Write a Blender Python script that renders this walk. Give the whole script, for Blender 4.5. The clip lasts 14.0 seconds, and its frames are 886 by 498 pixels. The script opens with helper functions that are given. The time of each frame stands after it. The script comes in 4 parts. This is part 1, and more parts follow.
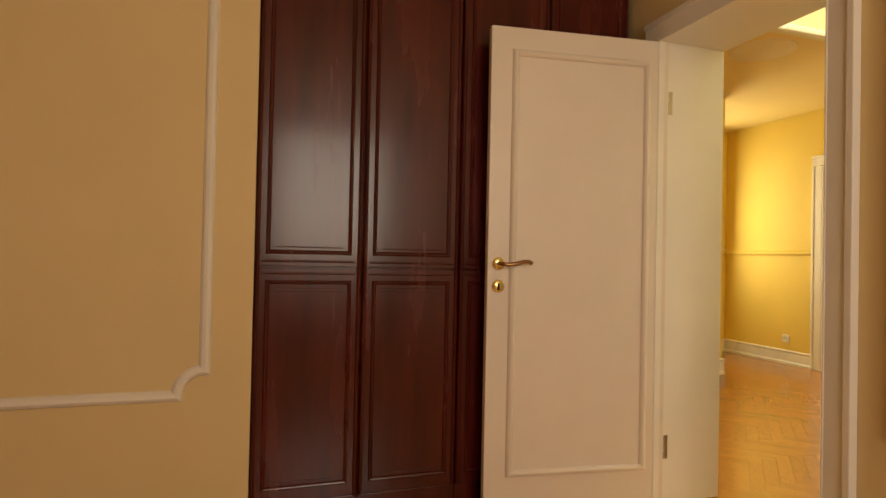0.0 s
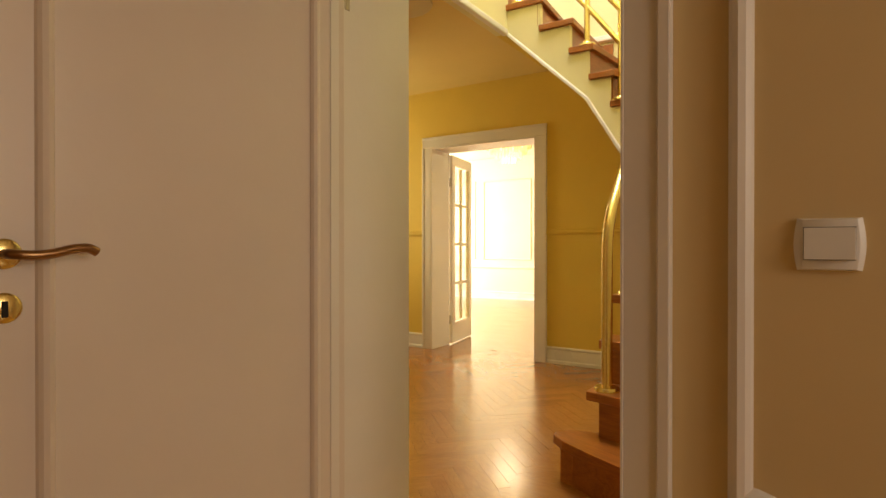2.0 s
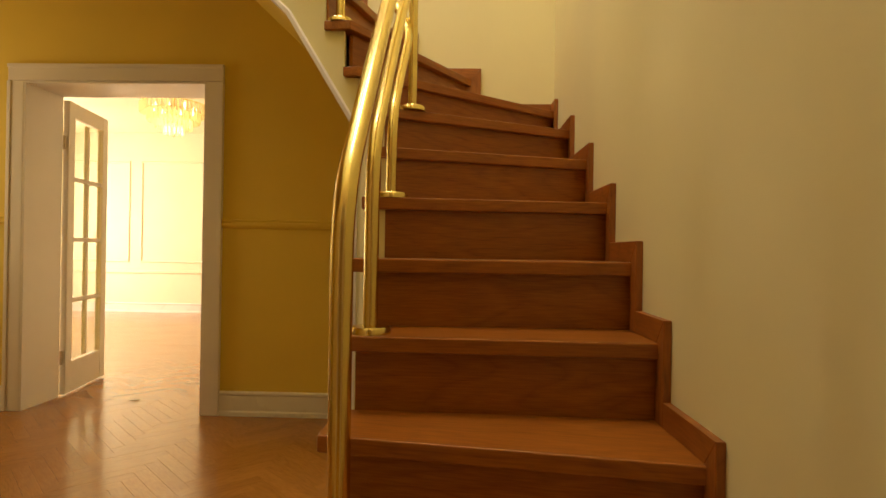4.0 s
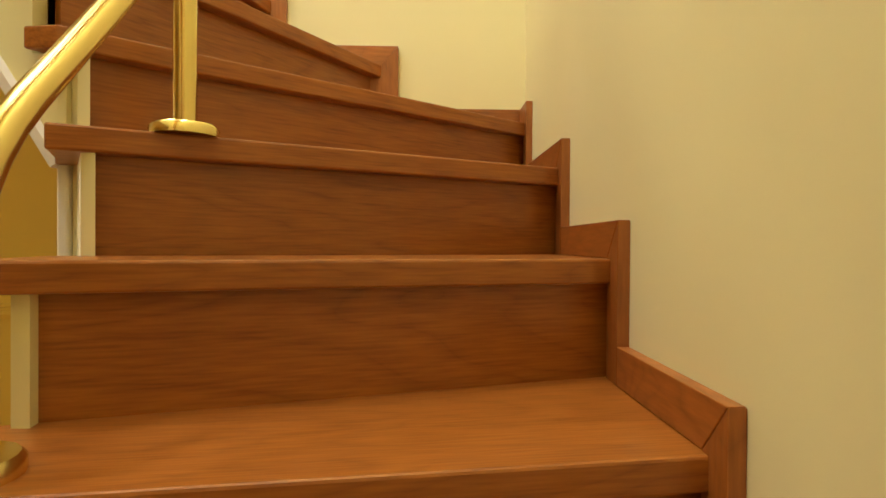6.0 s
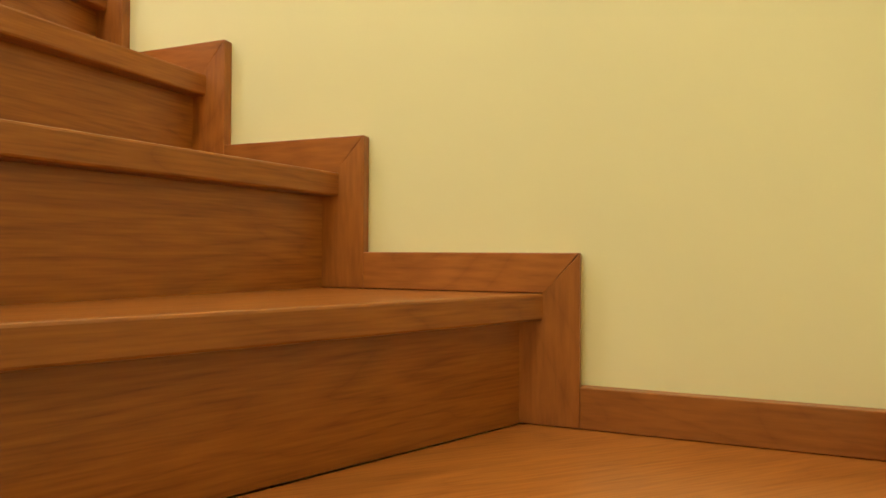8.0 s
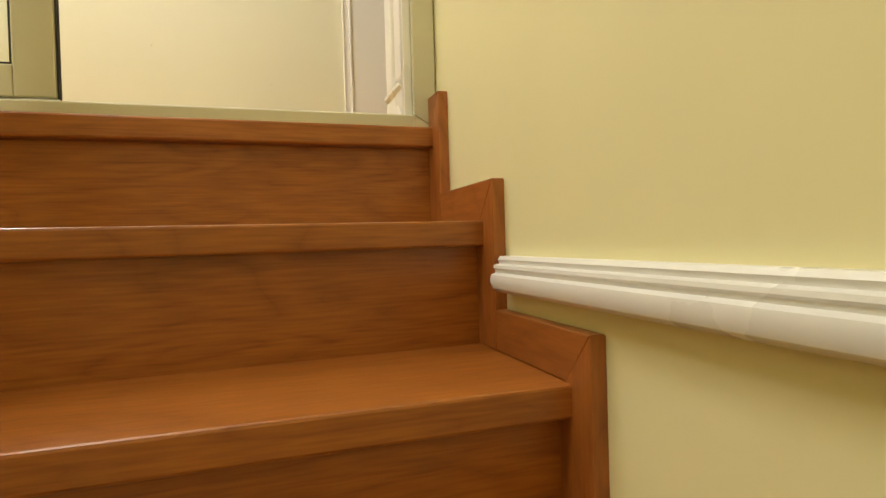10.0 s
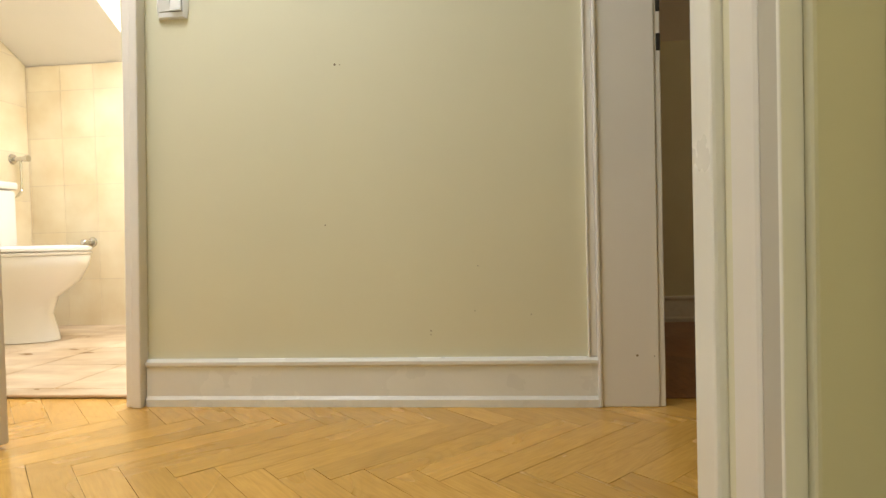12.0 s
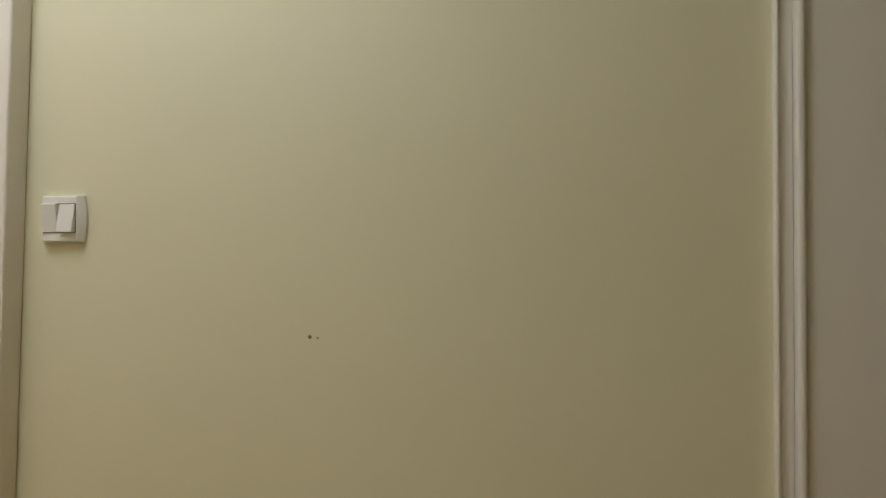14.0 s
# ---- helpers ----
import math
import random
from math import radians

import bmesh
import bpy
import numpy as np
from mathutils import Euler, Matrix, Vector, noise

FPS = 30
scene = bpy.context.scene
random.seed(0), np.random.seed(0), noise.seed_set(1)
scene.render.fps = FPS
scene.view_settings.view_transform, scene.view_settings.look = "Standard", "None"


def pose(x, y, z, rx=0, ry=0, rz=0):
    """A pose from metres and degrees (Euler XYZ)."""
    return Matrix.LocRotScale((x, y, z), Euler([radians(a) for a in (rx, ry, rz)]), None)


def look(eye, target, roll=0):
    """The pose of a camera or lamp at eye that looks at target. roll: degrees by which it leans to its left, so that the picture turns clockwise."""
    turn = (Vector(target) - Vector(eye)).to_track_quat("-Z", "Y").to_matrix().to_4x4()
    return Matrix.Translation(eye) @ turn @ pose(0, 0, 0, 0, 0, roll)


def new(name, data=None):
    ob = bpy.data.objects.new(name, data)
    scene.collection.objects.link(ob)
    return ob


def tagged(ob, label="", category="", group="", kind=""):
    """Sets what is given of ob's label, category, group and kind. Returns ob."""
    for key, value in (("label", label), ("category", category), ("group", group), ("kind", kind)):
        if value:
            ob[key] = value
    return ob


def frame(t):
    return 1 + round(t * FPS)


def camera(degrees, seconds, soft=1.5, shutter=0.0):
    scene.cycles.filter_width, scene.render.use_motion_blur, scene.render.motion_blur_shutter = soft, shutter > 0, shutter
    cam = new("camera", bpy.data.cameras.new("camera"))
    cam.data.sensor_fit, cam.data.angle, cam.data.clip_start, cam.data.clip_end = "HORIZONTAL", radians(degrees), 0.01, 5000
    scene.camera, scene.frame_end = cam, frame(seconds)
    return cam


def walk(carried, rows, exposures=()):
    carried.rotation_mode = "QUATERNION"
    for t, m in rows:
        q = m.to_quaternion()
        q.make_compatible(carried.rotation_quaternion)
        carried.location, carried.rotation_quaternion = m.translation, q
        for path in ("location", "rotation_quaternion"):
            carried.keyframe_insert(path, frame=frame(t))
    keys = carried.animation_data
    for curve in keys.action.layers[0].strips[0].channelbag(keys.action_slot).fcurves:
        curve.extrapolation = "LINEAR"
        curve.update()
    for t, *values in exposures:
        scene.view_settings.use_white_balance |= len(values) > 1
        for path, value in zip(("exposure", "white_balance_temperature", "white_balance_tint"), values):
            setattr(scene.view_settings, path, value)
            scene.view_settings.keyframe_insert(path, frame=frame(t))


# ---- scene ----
# stops, kelvin and tint along the way
EXPOSURES = [(0.0, 0.5, 6300, 9), (0.5, 0.55, 6100, 9), (1.0, 0.5, 5900, 10), (1.5, 0.22, 6250, 11), (2.0, -0.1, 6500, 12), (2.5, -0.4, 6900, 13),
             (3.0, -0.55, 7200, 14), (3.5, -0.42, 7400, 16), (4.2, -0.8, 7600, 20),
             (6.5, 0.0, 6100, 10), (7.2, -0.15, 6150, 10), (9.5, -0.95, 6500, 10), (10.5, -1.25, 5850, 11), (11.0, -1.4, 5750, 11), (11.5, -1.55, 5900, 10),
             (12.0, -1.8, 5900, 10), (12.5, -2.05, 5900, 10), (13.0, -2.25, 6000, 10), (13.5, -2.5, 6000, 10), (14.0, -2.75, 6050, 10)]
cam = camera(76.2, 14.0)
PATH = [
    (0, (0.95, -1.87, 1.04), (-0.955, -1.262, 1.068), 1.2),
    (0.5, (0.791, -1.85, 1.044), (-0.949, -0.864, 1.035), 1.0),
    (1, (0.602, -1.71, 1.009), (-0.909, -0.399, 1.008), 0.1),
    (1.5, (0.263, -1.565, 1.004), (-0.966, 0.013, 0.999), 0.1),
    (2, (-0.023, -1.359, 1.031), (-1.105, 0.323, 1.021), 0.0),
    (2.5, (-0.255, -1.066, 0.992), (-1.206, 0.694, 0.987), 0.7),
    (3, (-0.446, -0.678, 0.967), (-1.191, 1.178, 0.984), 1.5),
    (3.5, (-0.524, -0.401, 1.036), (-0.933, 1.557, 1.039), 1.1),
    (3.6, (-0.536, -0.342, 1.043), (-0.866, 1.63, 1.04), 0.9),
    (4, (-0.518, -0.032, 1.016), (-0.577, 1.968, 1.022), 0.9),
    (4.2, (-0.5, 0.093, 1.021), (-0.426, 2.092, 1.026), 0.8),
    (6.5, (-0.268, 1.62, 1.574), (-0.229, 3.62, 1.554), -0.0),
    (6.9, (-0.243, 1.816, 1.702), (-0.296, 3.816, 1.715), 0.4),
    (7.2, (-0.254, 1.941, 1.784), (-0.423, 3.933, 1.831), 0.8),
    (9.5, (-0.633, 2.758, 2.579), (-2.35, 3.782, 2.526), -2.4),
    (10, (-0.79, 2.811, 2.742), (-2.696, 3.416, 2.713), -1.7),
    (10.5, (-0.956, 2.887, 2.893), (-2.939, 3.142, 2.882), -1.8),
    (11, (-1.161, 2.89, 3.042), (-3.161, 2.906, 3.04), -1.4),
    (11.5, (-1.329, 2.924, 3.214), (-3.327, 2.841, 3.192), -1.3),
    (12, (-1.5, 2.896, 3.381), (-3.491, 2.714, 3.339), -1.5),
    (12.5, (-1.663, 2.861, 3.534), (-3.641, 2.569, 3.489), -1.5),
    (13, (-1.828, 2.831, 3.634), (-3.796, 2.476, 3.593), -1.7),
    (13.5, (-1.985, 2.817, 3.758), (-3.933, 2.363, 3.747), -1.3),
    (14, (-2.124, 2.861, 3.927), (-4.083, 2.457, 3.951), 0.1),
]
walk(cam, [(t, look(eye, target, roll)) for t, eye, target, roll in PATH], EXPOSURES)
# ---- world and lights ----
world = bpy.data.worlds.new("world")
scene.world = world
world.use_nodes = True
wn = world.node_tree
sky = wn.nodes.new("ShaderNodeTexSky")
sky.sky_type, sky.sun_disc = 'NISHITA', False
sky.sun_elevation, sky.sun_rotation = radians(38), radians(250)
wn.links.new(sky.outputs[0], wn.nodes["Background"].inputs[0])
wn.nodes["Background"].inputs[1].default_value = 0.12

sun = new("sun", bpy.data.lights.new("sun", "SUN"))
sun.data.energy, sun.data.angle, sun.data.color = 4.0, radians(0.5), (1.0, 0.93, 0.82)
sun.matrix_world = look((-12, 6.0, 9), (-4.6, 6.9, 0))


def area(name, eye, target, sx, sy, watts, colour):
    ob = new(name, bpy.data.lights.new(name, "AREA"))
    ob.data.shape, ob.data.size, ob.data.size_y = 'RECTANGLE', sx, sy
    ob.data.energy, ob.data.color = watts, colour
    ob.matrix_world = look(eye, target)
    return ob


# Added lamp under the closed ceiling, lighting the stairwell from above; source unseen.
area("skylight_stairs", (-0.95, 1.5, 5.38), (-0.95, 1.5, 0), 0.9, 1.3, 85, (1.0, 0.97, 0.91))
# Added fill lamp for the landing wall; the ceiling above it is closed.
area("skylight_landing", (-2.28, 2.02, 5.1), (-2.87, 2.2, 4.0), 0.5, 0.5, 56, (1.0, 0.97, 0.94))
area("skylight_bathroom", (-3.6, 1.55, 4.75), (-3.75, 1.5, 3), 0.6, 0.8, 90, (1.0, 0.97, 0.93))
area("window_light_living", (-6.93, 7.15, 1.3), (0, 6.4, 1.2), 1.4, 2.0, 190, (1.0, 0.94, 0.80))
# Fill lamp added at an unseen second window to brighten the living room.
area("window_light_living_small", (-6.93, 5.0, 1.5), (0, 5.2, 1.2), 1.1, 1.5, 90, (1.0, 0.94, 0.80))
# Lamp added out of view to light the hall from the left.
area("window_light_hall", (-4.38, 2.66, 1.55), (0, 2.1, 1.4), 0.66, 1.3, 20, (1.0, 0.86, 0.52))
area("window_light_bedroom", (2.53, -1.2, 1.65), (-1, -1.3, 1.2), 1.1, 1.3, 25, (1.0, 0.80, 0.60))
# Warm fill lamp added to brighten the dark room; no window known there.
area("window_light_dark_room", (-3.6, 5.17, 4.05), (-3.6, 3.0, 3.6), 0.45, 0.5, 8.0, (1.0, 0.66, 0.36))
bulbs = new("chandelier_light", bpy.data.lights.new("chandelier_light", "POINT"))
bulbs.data.energy, bulbs.data.color, bulbs.data.shadow_soft_size = 26, (1.0, 0.86, 0.58), 0.2
bulbs.location = (-3.6, 5.93, 2.25)
# ---- materials ----
def material(name, base, rough=0.5, metal=0.0, var=0.08, scale=6.0, bump=0.05, bscale=60.0, stretch=(1, 1, 1), spread=0.0,
             dark=None, grain=0.0, coat=0.0, spec=0.5):
    """A surface with two scales of variation, fine relief and, for wood, long grain and a spread from piece to piece."""
    m = bpy.data.materials.new(name)
    m.use_nodes = True
    nt = m.node_tree
    N, L = nt.nodes, nt.links
    b = N["Principled BSDF"]
    tc = N.new("ShaderNodeTexCoord")
    mp = N.new("ShaderNodeMapping")
    mp.inputs["Scale"].default_value = stretch
    L.new(tc.outputs["Object"], mp.inputs[0])
    n1 = N.new("ShaderNodeTexNoise")
    n1.inputs["Scale"].default_value, n1.inputs["Detail"].default_value = scale, 5
    L.new(mp.outputs[0], n1.inputs["Vector"])
    n2 = N.new("ShaderNodeTexNoise")
    n2.inputs["Scale"].default_value, n2.inputs["Detail"].default_value = bscale, 6
    L.new(mp.outputs[0], n2.inputs["Vector"])
    ramp = N.new("ShaderNodeValToRGB")
    lo = dark or tuple(c * (1 - var) for c in base)
    hi = tuple(min(1, c * (1 + var)) for c in base)
    ramp.color_ramp.elements[0].position, ramp.color_ramp.elements[0].color = 0.3, (*lo, 1)
    ramp.color_ramp.elements[1].position, ramp.color_ramp.elements[1].color = 0.7, (*hi, 1)
    fac = n1.outputs[0]
    if grain:
        oi = N.new("ShaderNodeObjectInfo")
        sh = N.new("ShaderNodeVectorMath")
        sh.operation = 'MULTIPLY_ADD'
        L.new(oi.outputs["Random"], sh.inputs[0])
        sh.inputs[1].default_value = (13.0, 27.0, 35.0)
        L.new(mp.outputs[0], sh.inputs[2])
        fg = N.new("ShaderNodeMapping")
        fg.inputs["Scale"].default_value = tuple(0.9 if q < 5 else 0.26 for q in stretch)
        L.new(sh.outputs[0], fg.inputs[0])
        L.new(fg.outputs[0], n1.inputs["Vector"])
        L.new(sh.outputs[0], n2.inputs["Vector"])
        n1.inputs["Detail"].default_value, n1.inputs["Distortion"].default_value = 2.0, 0.6
        sn = N.new("ShaderNodeMath")
        sn.operation = 'MULTIPLY'
        L.new(n1.outputs[0], sn.inputs[0])
        sn.inputs[1].default_value = 34.0 * grain
        pp = N.new("ShaderNodeMath")
        pp.operation = 'PINGPONG'
        L.new(sn.outputs[0], pp.inputs[0])
        pp.inputs[1].default_value = 1.0
        thin = N.new("ShaderNodeMath")
        thin.operation = 'POWER'
        L.new(pp.outputs[0], thin.inputs[0])
        thin.inputs[1].default_value = 0.4
        mx = N.new("ShaderNodeMix")
        mx.inputs[0].default_value = 0.22
        L.new(n2.outputs[0], mx.inputs[2])
        L.new(thin.outputs[0], mx.inputs[3])
        fac = mx.outputs[0]
    L.new(fac, ramp.inputs[0])
    col = ramp.outputs[0]
    if spread:
        oi = N.new("ShaderNodeObjectInfo")
        ge = N.new("ShaderNodeNewGeometry")
        ad = N.new("ShaderNodeMath")
        ad.operation = 'ADD'
        L.new(oi.outputs["Random"], ad.inputs[0])
        L.new(ge.outputs["Random Per Island"], ad.inputs[1])
        fr = N.new("ShaderNodeMath")
        fr.operation = 'FRACT'
        L.new(ad.outputs[0], fr.inputs[0])
        mr = N.new("ShaderNodeMapRange")
        mr.inputs["To Min"].default_value, mr.inputs["To Max"].default_value = 1 - spread, 1 + spread
        L.new(fr.outputs[0], mr.inputs[0])
        hs = N.new("ShaderNodeHueSaturation")
        L.new(mr.outputs[0], hs.inputs["Value"])
        L.new(col, hs.inputs["Color"])
        col = hs.outputs[0]
    L.new(col, b.inputs["Base Color"])
    b.inputs["Metallic"].default_value = metal
    b.inputs["Specular IOR Level"].default_value = spec
    b.inputs["Coat Weight"].default_value = coat
    b.inputs["Coat Roughness"].default_value = 0.12
    rr = N.new("ShaderNodeMapRange")
    rr.inputs["To Min"].default_value, rr.inputs["To Max"].default_value = max(0.02, rough - 0.07), min(1, rough + 0.07)
    L.new(n1.outputs[0], rr.inputs[0])
    L.new(rr.outputs[0], b.inputs["Roughness"])
    if bump:
        bp = N.new("ShaderNodeBump")
        bp.inputs["Strength"].default_value, bp.inputs["Distance"].default_value = bump, 0.01
        L.new(n2.outputs[0], bp.inputs["Height"])
        L.new(bp.outputs[0], b.inputs["Normal"])
    return m


M_CREAM = material("bedroom_cream_paint", (0.70, 0.55, 0.29), 0.75, var=0.04, scale=2.0, bump=0.02, bscale=140)
M_HALL = material("hall_yellow_paint", (0.78, 0.58, 0.11), 0.7, var=0.04, scale=2.0, bump=0.02, bscale=140)
M_STAIRWALL = material("stair_pale_yellow_paint", (0.80, 0.735, 0.405), 0.7, var=0.035, scale=1.6, bump=0.02, bscale=140)
M_LANDING = material("landing_cream_paint", (0.74, 0.705, 0.515), 0.6, var=0.03, scale=1.5, bump=0.02, bscale=140)
M_LIVING = material("living_pale_paint", (0.84, 0.79, 0.58), 0.7, var=0.03, scale=2.0, bump=0.02, bscale=140)
M_CEIL = material("ceiling_paint", (0.80, 0.70, 0.45), 0.8, var=0.03, scale=2.0, bump=0.05, bscale=90)
M_HALLCEIL = material("hall_ceiling_paint", (0.80, 0.63, 0.24), 0.8, var=0.03, scale=2.0, bump=0.05, bscale=90)
M_ATTIC = material("attic_white_paint", (0.80, 0.765, 0.71), 0.8, var=0.03, scale=2.0, bump=0.05, bscale=90)
M_WHITE = material("white_gloss_paint", (0.80, 0.76, 0.70), 0.32, var=0.03, scale=3.0, bump=0.03, bscale=80)
M_DOOR = material("door_white_paint", (0.76, 0.68, 0.60), 0.35, var=0.03, scale=3.0, bump=0.04, bscale=70)
M_BASE = material("baseboard_white", (0.81, 0.79, 0.73), 0.28, var=0.04, scale=4.0, bump=0.03, bscale=60)
M_MAHOG = material("mahogany_veneer", (0.086, 0.0092, 0.0060), 0.26, dark=(0.044, 0.0044, 0.0034), scale=3.0, bump=0.015, bscale=30,
                   stretch=(4, 4, 0.5), coat=0.22, spec=0.35)
M_STAIR = material("cherry_stair_wood", (0.365, 0.124, 0.0180), 0.34, dark=(0.232, 0.067, 0.0098), scale=1.0, bump=0.04, bscale=9,
                   stretch=(1.5, 26.0, 26.0), grain=0.62, spread=0.07, coat=0.12)
M_SKIRT = material("cherry_skirting_wood", (0.35, 0.116, 0.020), 0.38, dark=(0.235, 0.072, 0.012), scale=1.0, bump=0.05, bscale=8,
                   stretch=(2, 16, 16), grain=0.7, spread=0.12, coat=0.10)
M_OAK = material("oak_parquet", (0.62, 0.355, 0.074), 0.26, dark=(0.54, 0.295, 0.054), scale=1.0, bump=0.02, bscale=8,
                 stretch=(2.5, 30, 2.5), grain=0.8, spread=0.11, coat=0.25)
M_OAK_HALL = material("reddish_oak_parquet", (0.39, 0.162, 0.034), 0.20, dark=(0.32, 0.126, 0.026), scale=1.0, bump=0.02, bscale=8,
                      stretch=(2.5, 30, 2.5), grain=0.8, spread=0.08, coat=0.25)
M_GROUT = material("parquet_joint", (0.24, 0.12, 0.04), 0.8, var=0.2, scale=20)
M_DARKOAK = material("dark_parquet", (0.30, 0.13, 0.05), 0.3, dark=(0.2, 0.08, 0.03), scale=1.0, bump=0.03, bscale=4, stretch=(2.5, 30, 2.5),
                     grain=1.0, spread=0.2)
M_BRASS = material("brass_tube", (0.82, 0.66, 0.26), 0.22, metal=1.0, var=0.03, scale=2.0, bump=0)
M_ALU = material("painted_aluminium", (0.60, 0.57, 0.40), 0.35, var=0.03, scale=4, bump=0.02, bscale=90)
M_STRIP = material("grey_plastic_strip", (0.50, 0.47, 0.40), 0.4, var=0.03, scale=6, bump=0)
M_CHROME = material("chrome", (0.62, 0.60, 0.56), 0.15, metal=1.0, var=0.05, scale=12, bump=0)
M_STEEL = material("hinge_steel", (0.46, 0.40, 0.32), 0.38, metal=1.0, var=0.1, scale=20, bump=0.02)
M_PLASTIC = material("white_switch_plastic", (0.80, 0.79, 0.76), 0.35, var=0.02, scale=8, bump=0)
M_CERAMIC = material("sanitary_ceramic", (0.84, 0.80, 0.74), 0.10, var=0.01, scale=3, bump=0, coat=0.4)
M_TILE = material("beige_wall_tile", (0.82, 0.73, 0.53), 0.22, dark=(0.78, 0.64, 0.40), scale=5, bump=0.02, bscale=30, spread=0.04)
M_FTILE = material("travertine_floor_tile", (0.70, 0.58, 0.42), 0.3, dark=(0.44, 0.29, 0.15), scale=11, bump=0.05, bscale=30, stretch=(1.0, 0.45, 1), spread=0.05)
M_TGROUT = material("tile_grout", (0.70, 0.58, 0.40), 0.85, var=0.1, scale=20)
M_GREYPLATE = material("grey_beige_plate", (0.42, 0.33, 0.20), 0.4, var=0.03, scale=8, bump=0)
M_BRONZE = material("bronze_lever", (0.33, 0.19, 0.09), 0.30, metal=1.0, var=0.1, scale=12, bump=0.01)
M_DARK = material("dark_gap", (0.02, 0.015, 0.01), 0.8, var=0.2, scale=20)
M_DIRT = material("scuff_mark", (0.32, 0.25, 0.15), 0.9, var=0.4, scale=60)


def glass_material(name, tint, rough=0.0, through_light=0.9):
    m = bpy.data.materials.new(name)
    m.use_nodes = True
    nt = m.node_tree
    nt.nodes.remove(nt.nodes["Principled BSDF"])
    tr = nt.nodes.new("ShaderNodeBsdfTransparent")
    tr.inputs[0].default_value = (*tint, 1)
    gl = nt.nodes.new("ShaderNodeBsdfGlossy")
    gl.inputs["Roughness"].default_value = rough
    lw = nt.nodes.new("ShaderNodeLayerWeight")
    pw = nt.nodes.new("ShaderNodeMath")
    pw.operation = 'POWER'
    pw.inputs[1].default_value = 4.0
    nt.links.new(lw.outputs["Facing"], pw.inputs[0])
    fr = nt.nodes.new("ShaderNodeMapRange")
    fr.inputs["To Min"].default_value, fr.inputs["To Max"].default_value = 0.04, 0.75
    nt.links.new(pw.outputs[0], fr.inputs[0])
    mx = nt.nodes.new("ShaderNodeMixShader")
    nt.links.new(fr.outputs[0], mx.inputs[0])
    nt.links.new(tr.outputs[0], mx.inputs[1])
    nt.links.new(gl.outputs[0], mx.inputs[2])
    nt.links.new(mx.outputs[0], nt.nodes["Material Output"].inputs[0])
    return m


M_GLASS = glass_material("clear_glass", (0.94, 0.96, 0.93))
M_CRYSTAL = glass_material("cut_crystal", (0.90, 0.82, 0.66), 0.05)
cn = M_CRYSTAL.node_tree
frost = cn.nodes.new("ShaderNodeBsdfTranslucent")
frost.inputs[0].default_value = (0.95, 0.88, 0.66, 1)
half = cn.nodes.new("ShaderNodeMixShader")
half.inputs[0].default_value = 0.6
cn.links.new(cn.nodes["Material Output"].inputs[0].links[0].from_socket, half.inputs[1])
cn.links.new(frost.outputs[0], half.inputs[2])
cn.links.new(half.outputs[0], cn.nodes["Material Output"].inputs[0])


def glow_material(name, colour, strength):
    m = bpy.data.materials.new(name)
    m.use_nodes = True
    b = m.node_tree.nodes["Principled BSDF"]
    b.inputs["Base Color"].default_value = (*colour, 1)
    b.inputs["Emission Color"].default_value = (*colour, 1)
    b.inputs["Emission Strength"].default_value = strength
    return m


M_BULB = glow_material("lit_bulb", (1.0, 0.85, 0.55), 9.0)
M_DAY = glow_material("daylight_beyond_window", (1.0, 0.96, 0.90), 6.0)
# ---- builders ----
def obj(name, bm, mat, parent=None, label=""):
    me = bpy.data.meshes.new(name)
    bmesh.ops.recalc_face_normals(bm, faces=bm.faces)
    bm.to_mesh(me)
    bm.free()
    me.materials.append(mat)
    ob = new(name, me)
    if parent:
        ob.parent = parent
        ob.matrix_parent_inverse = parent.matrix_basis.inverted()
    if label:
        ob["label"] = label
    return ob


def part(name, bm, mat, parent, label=""):
    return obj(name, bm, mat, parent, label)


def thing(name, label, category, at=(0, 0, 0), group="", turn=0.0):
    ob = new(name)
    ob.empty_display_size = 0.05
    ob.matrix_basis = pose(*at, 0, 0, turn)
    return tagged(ob, label, category, group)


def structure(name, bm, mat, label, category):
    return tagged(obj(name, bm, mat), label, category, kind="structure")


def grained(name, bm, mat, parent, origin, along):
    """A piece of wood in its own space, with its x axis along the grain."""
    x = Vector(along).normalized()
    up = Vector((0, 0, 1)) if abs(x.z) < 0.9 else Vector((0, 1, 0))
    y = up.cross(x).normalized()
    z = x.cross(y)
    m = Matrix((x, y, z)).transposed().to_4x4()
    m.translation = Vector(origin)
    bmesh.ops.transform(bm, matrix=m.inverted(), verts=bm.verts)
    ob = obj(name, bm, mat, parent)
    ob.matrix_basis = m
    return ob


def smooth(ob, angle=40):
    for p in ob.data.polygons:
        p.use_smooth = True
    ob.data.set_sharp_from_angle(angle=radians(angle))
    return ob


def add_box(bm, lo, hi, bevel=0.0):
    vs = [bm.verts.new((x, y, z)) for x in (lo[0], hi[0]) for y in (lo[1], hi[1]) for z in (lo[2], hi[2])]
    fs = [bm.faces.new([vs[i] for i in f]) for f in ((0, 1, 3, 2), (4, 6, 7, 5), (0, 4, 5, 1), (2, 3, 7, 6), (0, 2, 6, 4), (1, 5, 7, 3))]
    if bevel:
        es = list({e for f in fs for e in f.edges})
        bmesh.ops.bevel(bm, geom=es, offset=bevel, segments=2, affect='EDGES', profile=0.5)
    return bm


def box(lo, hi, bevel=0.0):
    return add_box(bmesh.new(), lo, hi, bevel)


